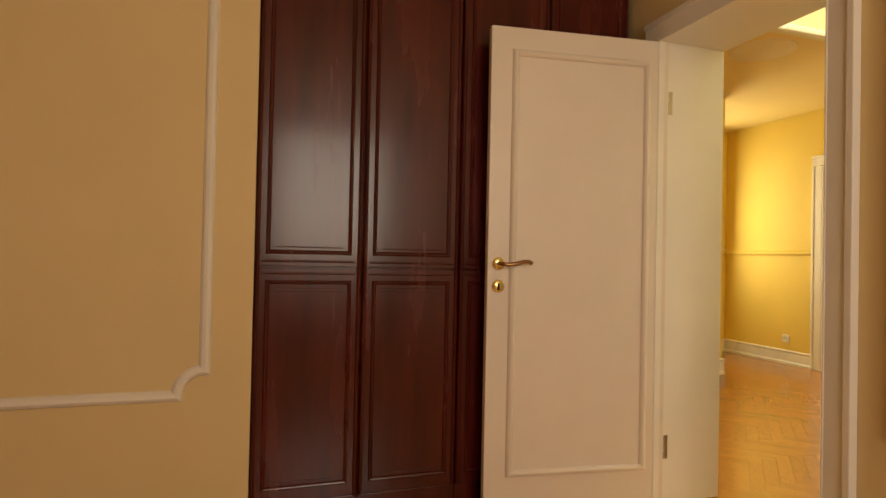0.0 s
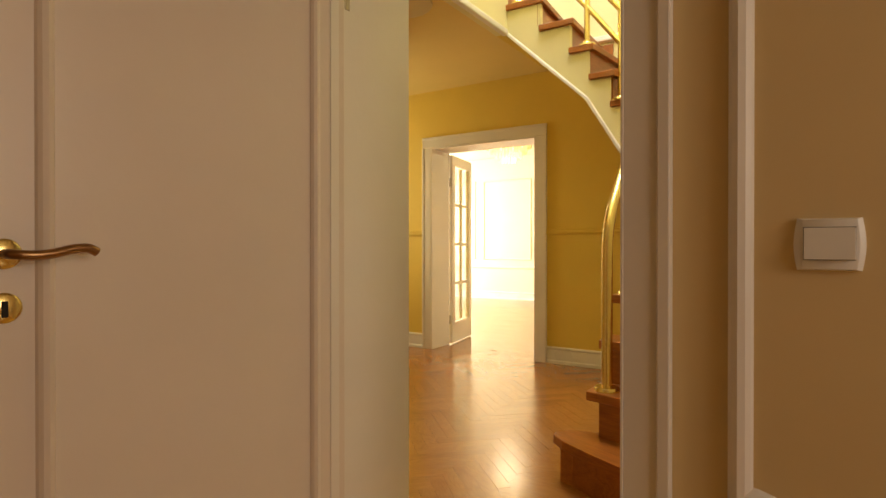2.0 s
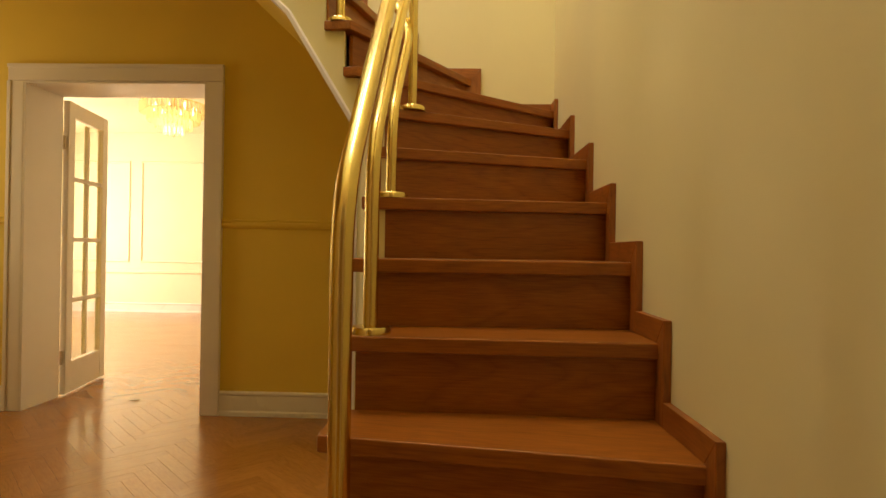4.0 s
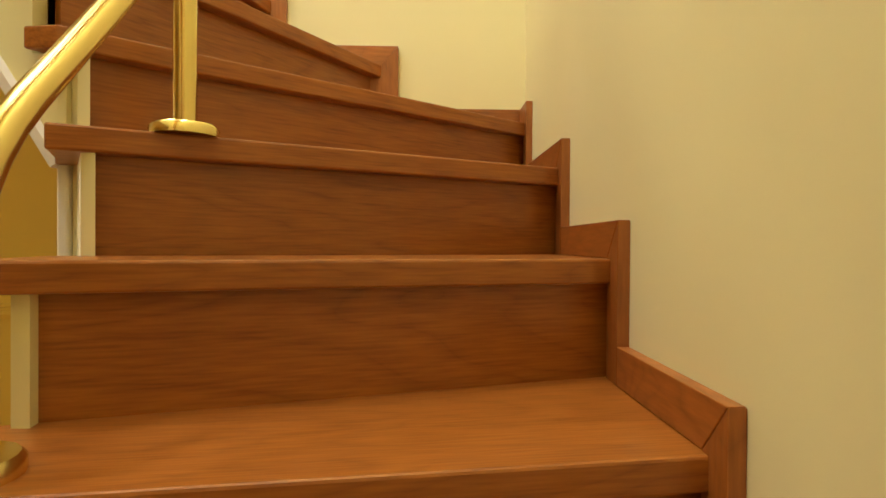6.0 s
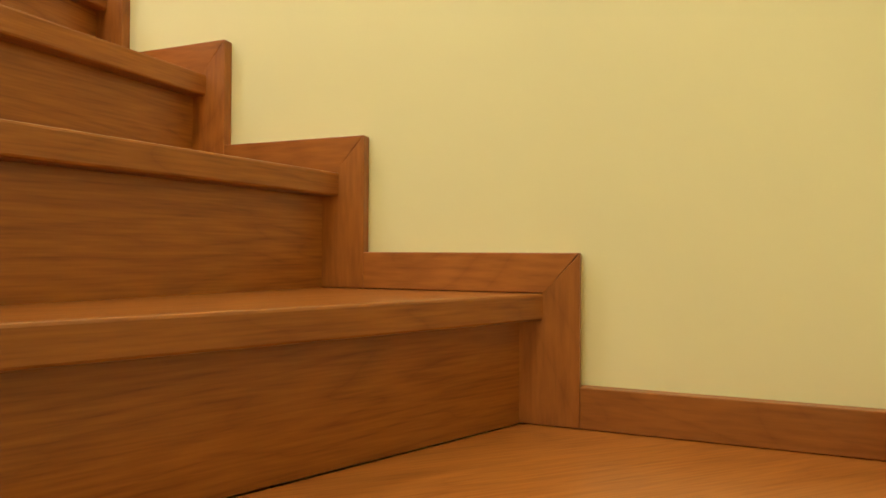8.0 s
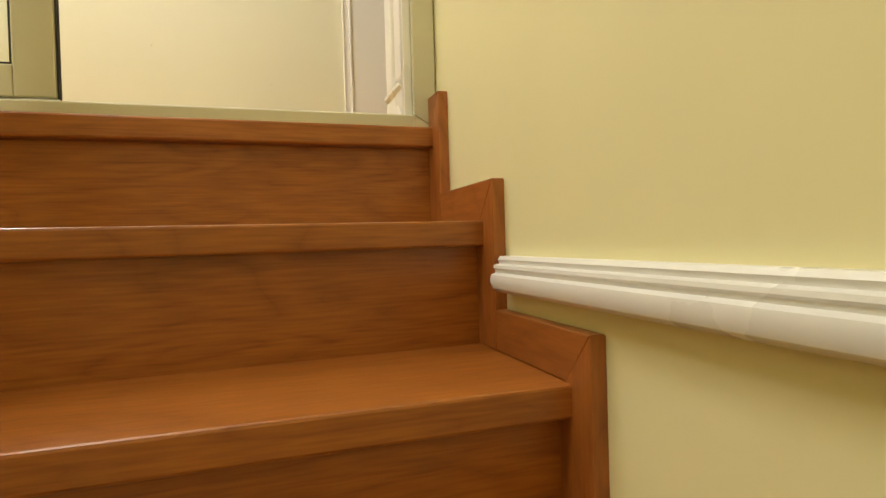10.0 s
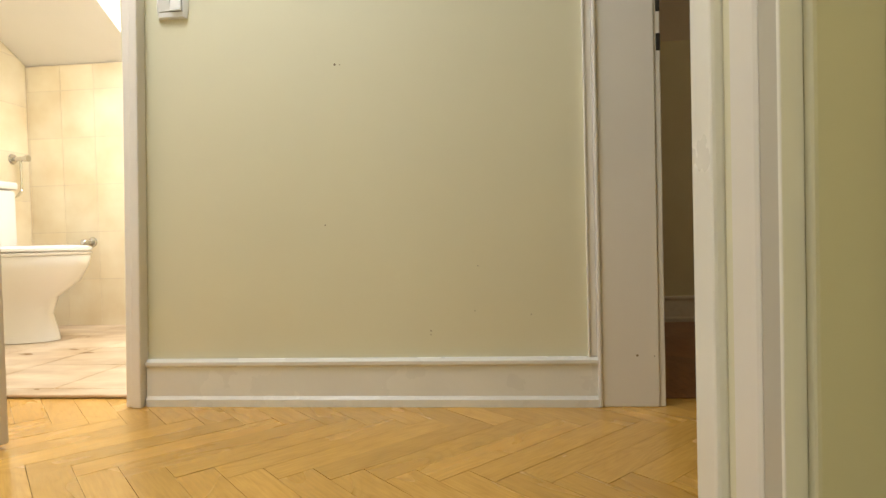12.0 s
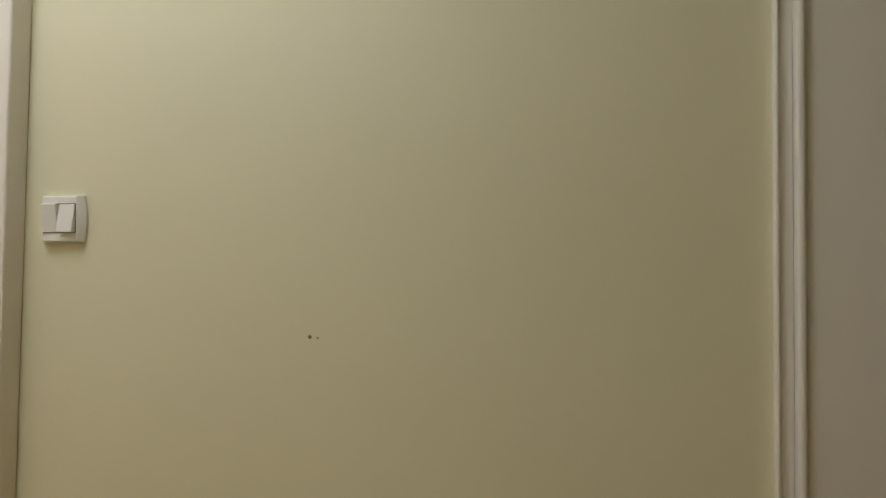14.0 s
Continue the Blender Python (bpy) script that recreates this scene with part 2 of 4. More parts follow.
def add_prism(bm, pts, lift, bevel=0.0):
    """A flat polygon of 3D points, thickened along the vector lift."""
    lift = Vector(lift)
    a = [bm.verts.new(p) for p in pts]
    b = [bm.verts.new(Vector(p) + lift) for p in pts]
    n = len(pts)
    fs = [bm.faces.new(a), bm.faces.new(b[::-1])]
    fs += [bm.faces.new((a[i], b[i], b[(i + 1) % n], a[(i + 1) % n])) for i in range(n)]
    if bevel:
        es = list({e for f in fs for e in f.edges})
        bmesh.ops.bevel(bm, geom=es, offset=bevel, segments=2, affect='EDGES', profile=0.5)
    return bm


def prism(pts, lift, bevel=0.0):
    return add_prism(bmesh.new(), pts, lift, bevel)


def flat(poly, z0, z1, bevel=0.0):
    return prism([(x, y, z0) for x, y in poly], (0, 0, z1 - z0), bevel)


def add_sweep(bm, profile, path, up=(0, 0, 1), closed=False):
    """Carries a closed 2D profile (across, up) along a polyline."""
    path = [Vector(p) for p in path]
    n = len(path)
    rings = []
    for i, p in enumerate(path):
        a = (path[i] - path[i - 1]).normalized() if (i > 0 or closed) else None
        b = (path[(i + 1) % n] - path[i]).normalized() if (i < n - 1 or closed) else None
        d = (a + b).normalized() if a and b else (a or b)
        u = Vector(up)
        side = d.cross(u).normalized()
        stretch = 1.0
        if a and b:
            stretch = 1.0 / max(0.35, math.cos(a.angle(b) / 2))
        if abs(u.dot(d)) < 0.2:
            rings.append([bm.verts.new(p + side * x * stretch + u * y) for x, y in profile])
        else:
            v = side.cross(d)
            rings.append([bm.verts.new(p + side * x + v * y * stretch) for x, y in profile])
    m = len(profile)
    for i in range(n if closed else n - 1):
        r, s = rings[i], rings[(i + 1) % n]
        for j in range(m):
            bm.faces.new((r[j], r[(j + 1) % m], s[(j + 1) % m], s[j]))
    if not closed:
        bm.faces.new(rings[0][::-1])
        bm.faces.new(rings[-1])
    return bm


def tube(path, radius, seg=14):
    """A round tube along a polyline, with carried frames so that it never twists."""
    path = [Vector(p) for p in path]
    bm = bmesh.new()
    rings = []
    ref = None
    for i, p in enumerate(path):
        d = (path[min(i + 1, len(path) - 1)] - path[max(i - 1, 0)]).normalized()
        if ref is None:
            ref = d.orthogonal().normalized()
        ref = (ref - d * ref.dot(d)).normalized()
        s = d.cross(ref)
        rings.append([bm.verts.new(p + (ref * math.cos(a) + s * math.sin(a)) * radius) for a in
                      [2 * math.pi * k / seg for k in range(seg)]])
    for r, s in zip(rings, rings[1:]):
        for j in range(seg):
            bm.faces.new((r[j], r[(j + 1) % seg], s[(j + 1) % seg], s[j]))
    bm.faces.new(rings[0][::-1])
    bm.faces.new(rings[-1])
    return bm


def lathe(profile, seg=24, axis="Z", at=(0, 0, 0)):
    """Turns a list of (radius, height) about an axis."""
    bm = bmesh.new()
    rings = []
    for r, h in profile:
        ring = []
        for k in range(seg):
            a = 2 * math.pi * k / seg
            x, y = max(r, 0.0004) * math.cos(a), max(r, 0.0004) * math.sin(a)
            v = {"Z": (x, y, h), "Y": (x, h, y), "X": (h, x, y)}[axis]
            ring.append(bm.verts.new(Vector(v) + Vector(at)))
        rings.append(ring)
    for r, s in zip(rings, rings[1:]):
        for j in range(seg):
            bm.faces.new((r[j], r[(j + 1) % seg], s[(j + 1) % seg], s[j]))
    bm.faces.new(rings[0][::-1])
    bm.faces.new(rings[-1])
    return bm


def rounded(points, turn=0.12, steps=7):
    """A polyline with its corners rounded off."""
    pts = [Vector(p) for p in points]
    out = [pts[0]]
    for a, b, c in zip(pts, pts[1:], pts[2:]):
        t = min(turn, (a - b).length * 0.49, (c - b).length * 0.49)
        p, q = b + (a - b).normalized() * t, b + (c - b).normalized() * t
        for k in range(steps + 1):
            u = k / steps
            out.append(p * (1 - u) ** 2 + b * 2 * u * (1 - u) + q * u ** 2)
    return out + [pts[-1]]


def wall_with_holes(axis, at, thick, a0, a1, z0, z1, holes):
    """A wall along x (axis "y": faces y) or along y (axis "x"), made of blocks round its openings. holes: (b0, b1, zlo, zhi)."""
    bm = bmesh.new()

    def block(b0, b1, c0, c1):
        if b1 - b0 < 1e-4 or c1 - c0 < 1e-4:
            return
        lo, hi = ((b0, at, c0), (b1, at + thick, c1)) if axis == "y" else ((at, b0, c0), (at + thick, b1, c1))
        add_box(bm, lo, hi)
    x = a0
    for b0, b1, c0, c1 in sorted(holes):
        block(x, b0, z0, z1)
        block(b0, b1, z0, c0)
        block(b0, b1, c1, z1)
        x = b1
    block(x, a1, z0, z1)
    return bm


# skirting and rail profiles: (out from the wall, up)
BASE_PROFILE = [(0, 0), (0.020, 0), (0.020, 0.018), (0.014, 0.026), (0.012, 0.098), (0.018, 0.104), (0.018, 0.112), (0.010, 0.118), (0, 0.118)]
CHAIR_RAIL = [(0, -0.028), (0.012, -0.026), (0.022, -0.010), (0.022, 0.002), (0.014, 0.006), (0.014, 0.014), (0.020, 0.018), (0.012, 0.028), (0, 0.028)]
PANEL_MOULD = [(-0.020, 0), (-0.016, 0.010), (-0.008, 0.018), (0.004, 0.022), (0.014, 0.016), (0.020, 0.006), (0.020, 0)]


def run_profile(profile, start, end, out):
    """A straight length of trim; out: the way from the wall into the room."""
    s, e, o = Vector(start), Vector(end), Vector(out)
    bm = bmesh.new()
    r = [[bm.verts.new(p + o * a + Vector((0, 0, b))) for a, b in profile] for p in (s, e)]
    m = len(profile)
    for j in range(m):
        bm.faces.new((r[0][j], r[0][(j + 1) % m], r[1][(j + 1) % m], r[1][j]))
    bm.faces.new(r[0][::-1])
    bm.faces.new(r[1])
    return bm


def casing(name, label, axis, face, out, a0, a1, top, width=0.095, depth=0.024, z0=0.0, edge=0.022):
    """Door trim round an opening: two uprights and a head, each with a stepped outer bead."""
    root = thing(name, label, "door trim")
    root["kind"] = "structure"

    def piece(nm, b0, b1, c0, c1, bead):
        bm = bmesh.new()

        def put(p0, p1, q0, q1, d):
            f0, f1 = (face, face + out * d) if out > 0 else (face + out * d, face)
            add_box(bm, *(((p0, f0, q0), (p1, f1, q1)) if axis == "y" else ((f0, p0, q0), (f1, p1, q1))), bevel=0.003)
        put(b0, b1, c0, c1, depth)
        put(*bead, depth + 0.007)
        part(nm, bm, M_WHITE, root)
    e = 0.0015
    piece("upright", a0 - width, a0, z0, top - e, (a0 - width - e, a0 - width + edge, z0, top - 2 * e))
    piece("upright", a1, a1 + width, z0, top - e, (a1 + width - edge, a1 + width + e, z0, top - 2 * e))
    piece("head", a0 - width, a1 + width, top, top + width, (a0 - width - e, a1 + width + e, top + width - edge, top + width + e))
    return root


# ---- the bedroom ----
RISE, FLOOR2 = 0.198, 2.97
DOOR_L, DOOR_R, DOOR_T = -1.095, -0.320, 2.005
structure("wall_bedroom_hall", wall_with_holes("y", -0.235, 0.295, -4.6, 3.0, 0, 2.97, [(DOOR_L, DOOR_R, 0, DOOR_T)]), M_CREAM,
          "cream painted wall with a doorway into the hall", "wall")
structure("wall_bedroom_west", box((-1.48, -4.2, 0), (-1.28, -1.90, 2.6)), M_CREAM, "cream painted bedroom wall beside the wardrobe", "wall")
structure("wall_wardrobe_back", box((-1.98, -1.90, 0), (-1.90, -0.235, 2.6)), M_CREAM, "wall behind the built-in wardrobe", "wall")
structure("wall_bedroom_east", wall_with_holes("x", 2.6, 0.2, -4.2, -0.235, 0, 2.6, [(-1.75, -0.65, 1.0, 2.3)]), M_CREAM,
          "cream painted bedroom wall with a window", "wall")
structure("wall_bedroom_south", box((-1.98, -4.3, 0), (2.8, -4.2, 2.6)), M_CREAM, "cream painted end wall of the bedroom", "wall")
structure("ceiling_bedroom", box((-1.98, -4.3, 2.6), (2.8, -0.235, 2.7)), M_CEIL, "plain painted bedroom ceiling", "ceiling")
structure("floor_bedroom", box((-1.98, -4.3, -0.1), (2.8, 0.06, 0.0)), M_OAK, "oak floor of the bedroom", "floor")

# the hall walls, ceiling and floor
structure("wall_hall_far", wall_with_holes("y", 3.352, 0.30, -4.6, 0.0, 0, 2.58, [(-3.186, -2.057, 0, 2.015)]), M_HALL,
          "warm yellow hall wall with a doorway to the living room", "wall")
structure("wall_hall_left", wall_with_holes("x", -3.5, 0.2, 0.06, 2.245, 0, 2.58, [(1.14, 1.93, 0, 2.02)]), M_HALL, "warm yellow projecting hall wall with a doorway and chair rail", "wall")
# West opening is assumed and unseen; it holds the hall's added side lamp.
structure("wall_hall_west", wall_with_holes("x", -4.6, 0.2, 0.06, 3.352, 0, 2.58, [(2.30, 3.02, 0.85, 2.25)]), M_HALL, "warm yellow end wall of the hall", "wall")
structure("ceiling_hall", box((-4.6, 0.06, 2.58), (-1.95, 3.652, 2.93)), M_HALLCEIL, "yellow painted hall ceiling beside the stairwell", "ceiling")
# Unseen wall added outside to block sun through the hall's west opening.
structure("wall_house_wing", box((-5.8, 1.2, -0.5), (-5.6, 3.35, 4.4)), M_CEIL, "plain unseen wall added to keep sun off the hall floor", "wall")
structure("wall_stairs_right", box((0.0, 0.06, 0), (0.2, 3.9, 5.5)), M_STAIRWALL, "pale cream wall beside the stairs", "wall")
structure("floor_hall_base", box((-4.6, 0.06, -0.12), (0.0, 3.652, -0.012)), M_GROUT, "dark bed under the hall parquet", "floor")

# the living room
structure("wall_living_far", box((-7.2, 8.5, 0), (-0.8, 8.7, 2.75)), M_LIVING, "bright pale yellow living room wall", "wall")
structure("wall_living_east", box((-0.9, 3.652, 0), (-0.7, 8.5, 2.75)), M_LIVING, "pale yellow living room side wall", "wall")
structure("wall_living_west", wall_with_holes("x", -7.2, 0.2, 3.652, 8.5, 0, 2.75, [(4.4, 5.6, 0.7, 2.3), (6.4, 7.9, 0.1, 2.3)]), M_LIVING,
          "pale yellow living room wall with windows", "wall")
structure("wall_living_south", box((-7.2, 3.352, 0), (-4.6, 3.652, 2.75)), M_LIVING, "pale yellow living room wall", "wall")
structure("wall_living_lintel", box((-4.6, 3.60, 2.58), (-0.7, 3.652, 2.75)), M_LIVING, "wall strip over the living room door", "wall")
structure("ceiling_living", box((-7.2, 3.6, 2.75), (-0.7, 8.7, 2.9)), M_LIVING, "pale living room ceiling", "ceiling")
structure("floor_living_base", box((-7.2, 3.652, -0.12), (-0.7, 8.5, -0.012)), M_GROUT, "dark bed under the living room parquet", "floor")
structure("ground", box((-60, -60, -0.6), (60, 60, -0.5)), M_CEIL, "pale ground outside the house", "ground")

# the stairwell above and the upper floor
structure("wall_stairs_far", prism([(0.0, 3.16, 1.2), (0.0, 3.16, 5.5), (-2.05, 3.16, 5.5), (-2.05, 3.16, 2.80), (-1.87, 3.16, 2.68), (-1.25, 3.16, 2.08),
                                    (-0.96, 3.16, 1.6), (-0.96, 3.16, 1.2)], (0, 0.19, 0)), M_STAIRWALL, "pale yellow wall above the winding stairs", "wall")
structure("wall_stairs_upper_south", box((-2.1, 0.0, 2.97), (0.2, 0.06, 5.5)), M_STAIRWALL, "pale wall closing the stairwell", "wall")
structure("wall_stairs_upper_west", box((-2.06, 0.06, 2.97), (-1.93, 1.70, 5.5)), M_LANDING, "cream wall between stairwell and landing", "wall")
structure("wall_over_glass_door", box((-2.06, 1.70, 5.07), (-1.93, 3.16, 5.5)), M_LANDING, "cream wall over the glazed door", "wall")
structure("wall_landing_stub", box((-2.10, 3.112, 2.97), (-1.945, 5.2, 5.5)), M_LANDING, "cream wall end beside the glazed door", "wall")
structure("wall_landing_facing", wall_with_holes("x", -2.97, 0.10, -0.4, 5.2, 2.97, 5.5, [(1.16, 1.962, 2.97, 4.97), (3.272, 4.05, 2.97, 4.97)]), M_LANDING,
          "cream landing wall between the bathroom and a dark room", "wall")
# The opening is added only to hold the dark room's fill lamp.
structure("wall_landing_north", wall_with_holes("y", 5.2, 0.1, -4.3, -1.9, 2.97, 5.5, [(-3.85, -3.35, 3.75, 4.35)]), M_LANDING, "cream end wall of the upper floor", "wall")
structure("wall_landing_south", box((-4.3, -0.5, 2.97), (-1.9, -0.4, 5.5)), M_LANDING, "cream end wall of the upper floor", "wall")
structure("wall_knee", box((-4.3, 2.36, 2.97), (-4.14, 5.3, 4.35)), M_LANDING, "low cream wall under the sloping roof", "wall")
structure("wall_bathroom_back", box((-4.4, -0.5, 2.97), (-4.213, 2.36, 4.42)), M_LANDING, "low wall behind the bathroom tiles", "wall")
structure("wall_bathroom_south", box((-4.213, 0.40, 2.97), (-2.97, 0.522, 5.5)), M_LANDING, "wall behind the toilet", "wall")
structure("wall_bathroom_north", box((-4.213, 2.30, 2.97), (-2.97, 2.42, 5.5)), M_LANDING, "wall between the bathroom and the dark room", "wall")
structure("floor_upper_base", box((-4.4, -0.5, 2.84), (-1.94, 5.3, 2.958)), M_GROUT, "dark bed under the landing parquet", "floor")
structure("ceiling_upper", box((-2.2, -0.1, 5.45), (0.2, 5.3, 5.55)), M_CEIL, "ceiling over the stairwell and landing", "ceiling")
ROOF = 0.58
BATH_Z, ROOM_Z = 4.312, 4.165


def slope(name, a, b, y0, y1, base, label):
    """A strip of the sloping ceiling from x = a to x = b; base: its height over x = -4.2."""
    low, high = base + (a + 4.2) * ROOF, base + (b + 4.2) * ROOF
    structure(name, prism([(a, y0, low), (b, y0, high), (b, y0, high + 0.155), (a, y0, low + 0.155)], (0, y1 - y0, 0)), M_ATTIC, label, "ceiling")


slope("ceiling_slope_south", -4.40, -2.1, -0.5, 1.15, BATH_Z, "sloping white painted attic ceiling")
slope("ceiling_slope_middle", -4.40, -2.1, 1.95, 2.36, BATH_Z, "sloping white painted attic ceiling")
slope("ceiling_slope_north", -4.40, -2.1, 2.36, 5.3, ROOM_Z + 0.035, "sloping white painted attic ceiling")
slope("ceiling_slope_low", -4.40, -4.07, 1.15, 1.95, BATH_Z, "sloping attic ceiling beside the skylight")
slope("ceiling_slope_high", -3.25, -2.1, 1.15, 1.95, BATH_Z, "sloping attic ceiling beside the skylight")
structure("backdrop_sky", prism([(-4.35, 1.05, 4.66), (-3.1, 1.05, 5.38), (-3.1, 2.05, 5.38), (-4.35, 2.05, 4.66)], (0, 0, 0.02)), M_DAY,
          "bright sky beyond the bathroom skylight", "sky")

# ---- the stairs ----
# front edge of each tread: (at the wall, at the inner side)
RIGHT = {1: (0, 0.56), 2: (0, 0.84), 3: (0, 1.108), 4: (0, 1.392), 5: (0, 1.620), 6: (0, 1.905), 7: (0, 2.232), 8: (0, 2.608), 9: (0, 3.062),
         10: (-0.455, 3.16), 11: (-0.812, 3.16), 12: (-1.102, 3.16), 13: (-1.358, 3.16), 14: (-1.616, 3.16), 15: (-1.873, 3.16), 16: (-1.915, 3.16)}
LEFT = {1: (-0.86, 0.80), 2: (-0.835, 1.06), 3: (-0.835, 1.24), 4: (-0.835, 1.42), 5: (-0.835, 1.60), 6: (-0.838, 1.787), 7: (-0.848, 1.965), 8: (-0.880, 2.165),
        9: (-0.955, 2.312), 10: (-0.990, 2.322), 11: (-1.072, 2.322), 12: (-1.212, 2.322), 13: (-1.348, 2.322), 14: (-1.565, 2.322), 15: (-1.855, 2.322),
        16: (-1.915, 2.322)}
stairs = tagged(thing("staircase", "winding cherry-wood staircase with closed risers and cream stringer", "staircase"), kind="structure")


def tread_shape(n, back=0.035):
    """Outline of tread n, from its nosing to just behind the next riser."""
    a, b = Vector(RIGHT[n]), Vector(LEFT[n])
    c, d = Vector(LEFT[n + 1]), Vector(RIGHT[n + 1])
    shift = (c - d).normalized()
    shift = Vector((shift.y, -shift.x)) * back
    if shift.dot(c - b) < 0:
        shift = -shift
    pts = [a, b]
    if n == 8:
        pts.append(Vector((-0.925, 2.27)))
    pts += [c + shift, d + shift]
    if n == 9:
        pts = [a, b, c + Vector((-0.03, 0)), d + Vector((-0.035, 0)), Vector((0, 3.16))]
    if n == 8:
        pts[-1] = Vector((0, 3.097))
    return [(p.x, p.y) for p in pts]


def inset(p, q, back):
    d = (Vector(q) - Vector(p)).normalized()
    nrm = Vector((d.y, -d.x))
    return nrm * back


for n in range(2, 16):
    z = n * RISE
    th = 0.040
    a, b = Vector(RIGHT[n]), Vector(LEFT[n])
    along = (*(b - a), 0)
    grained("tread", flat(tread_shape(n), z - th, z, 0.004), M_STAIR, stairs, (*a, z), along)
    s = inset(a, b, 0.03)
    if s.dot(Vector(LEFT[n + 1]) - b) < 0:
        s = -s
    inner = b + (a - b).normalized() * (0.047 if n < 11 else 0.027)
    a_in = a + (a - b).normalized() * (0.11 if n >= 9 else 0.03)
    q = [a_in + s, inner + s, inner + s * 1.7, a_in + s * 1.7]
    grained("riser", flat([(p.x, p.y) for p in q], z - RISE, z - th - 0.0005), M_STAIR, stairs, (*a, z - RISE), along)

# the wide bottom step with its rounded end
pts = [(0, 0.57), (-0.30, 0.65), (-0.534, 0.745), (-0.75, 0.855), (-0.90, 0.945), (-0.965, 1.01), (-0.968, 1.05), (-0.93, 1.10), (-0.80, 1.14), (0.0, 1.05)]
grained("tread", flat(pts, RISE - 0.040, RISE, 0.004), M_STAIR, stairs, (0, 0.57, RISE), (-0.95, 0.4, 0))
part("riser", flat([(x * 0.962, y + 0.03 if y < 1.0 else y - 0.01) for x, y in pts], 0, RISE - 0.0405), M_STAIR, stairs)

# cream stringer under the treads: stepped above, cut along the soffit below
inner = [(-0.785, 0.95), (-0.785, 1.80), (-0.80, 1.97), (-0.835, 2.18), (-0.93, 2.335), (-0.96, 2.36)]


def tread_z_at(y):
    z = 0.198
    for n in range(2, 10):
        if y >= LEFT[n][1] + 0.03:
            z = n * RISE
    return z


bm = bmesh.new()
cuts = sorted({0.98, 2.36} | {LEFT[n][1] + 0.03 for n in range(2, 10)})


def inner_x(y):
    for (x0, y0), (x1, y1) in zip(inner, inner[1:]):
        if y0 <= y <= y1:
            return x0 + (x1 - x0) * (y - y0) / (y1 - y0)
    return inner[-1][0]


for y0, y1 in zip(cuts, cuts[1:]):
    z = tread_z_at((y0 + y1) / 2) - 0.0405
    if z > 0.02:
        add_prism(bm, [(inner_x(y0), y0, 0), (inner_x(y0) + 0.022, y0, 0), (inner_x(y1) + 0.022, y1, 0), (inner_x(y1), y1, 0)], (0, 0, z))
part("stringer", bm, M_STAIRWALL, stairs, "cream painted wall under the lower flight")
SOFFIT = [(-0.96, 1.547), (-1.25, 2.02), (-1.87, 2.60)]


def soffit_z(x):
    for (x0, z0), (x1, z1) in zip(SOFFIT, SOFFIT[1:]):
        if x1 <= x <= x0:
            return z0 + (z1 - z0) * (x - x0) / (x1 - x0)
    return SOFFIT[-1][1] if x < SOFFIT[-1][0] else 1.547


bm = bmesh.new()
xs = sorted({-0.96, -1.25, -1.87} | {LEFT[n][0] - 0.03 for n in range(10, 16)}, reverse=True)
for x0, x1 in zip(xs, xs[1:]):
    mid = (x0 + x1) / 2
    n = max([k for k in range(9, 16) if LEFT[k][0] - 0.03 >= mid - 1e-6] or [9])
    top = n * RISE - 0.0405
    add_prism(bm, [(x0, 2.346, soffit_z(x0)), (x1, 2.346, soffit_z(x1)), (x1, 2.346, top), (x0, 2.346, top)], (0, 0.041, 0))
part("stringer", bm, M_STAIRWALL, stairs, "cream painted stringer with a sloping soffit")
part("stair_end_wall", box((-0.96, 2.388, 0), (-0.93, 3.352, 1.55)), M_STAIRWALL, stairs)
for (x0, z0), (x1, z1) in zip(SOFFIT, SOFFIT[1:]):
    part("soffit", prism([(x0, 2.388, z0), (x1, 2.388, z1), (x1, 2.388, z1 + 0.03), (x0, 2.388, z0 + 0.03)], (0, 0.963, 0)), M_HALL, stairs)
part("soffit", box((-1.952, 2.366, 2.581), (-1.866, 3.352, 2.63)), M_HALL, stairs)
mould = bmesh.new()
add_sweep(mould, [(-0.012, -0.022), (-0.012, 0.022), (0.004, 0.022), (0.012, 0.012), (0.012, -0.006), (0.020, -0.014), (0.020, -0.022)],
          [(-0.972, 2.357, 0.0), (-0.972, 2.357, 1.545), (-1.262, 2.357, 2.02), (-1.875, 2.357, 2.592), (-1.878, 0.07, 2.592)][1:4], up=(0, -1, 0))
part("soffit_moulding", mould, M_WHITE, stairs, "white moulding along the soffit edge")
part("edge_bead", box((-0.978, 2.345, 0), (-0.955, 2.37, 1.56), 0.005), M_WHITE, stairs)
part("opening_fascia", box((-1.948, 0.062, 2.575), (-1.852, 2.36, 2.969), 0.003), M_STAIRWALL, stairs, "cream edge of the stair opening")
part("fascia_bead", box((-1.885, 0.062, 2.555), (-1.842, 2.345, 2.60), 0.008), M_WHITE, stairs)

# stepped skirting on the walls: an upright and a level board for each step, mitred where they meet
SK_T, SK_W, SK_H = 0.020, 0.052, 0.062


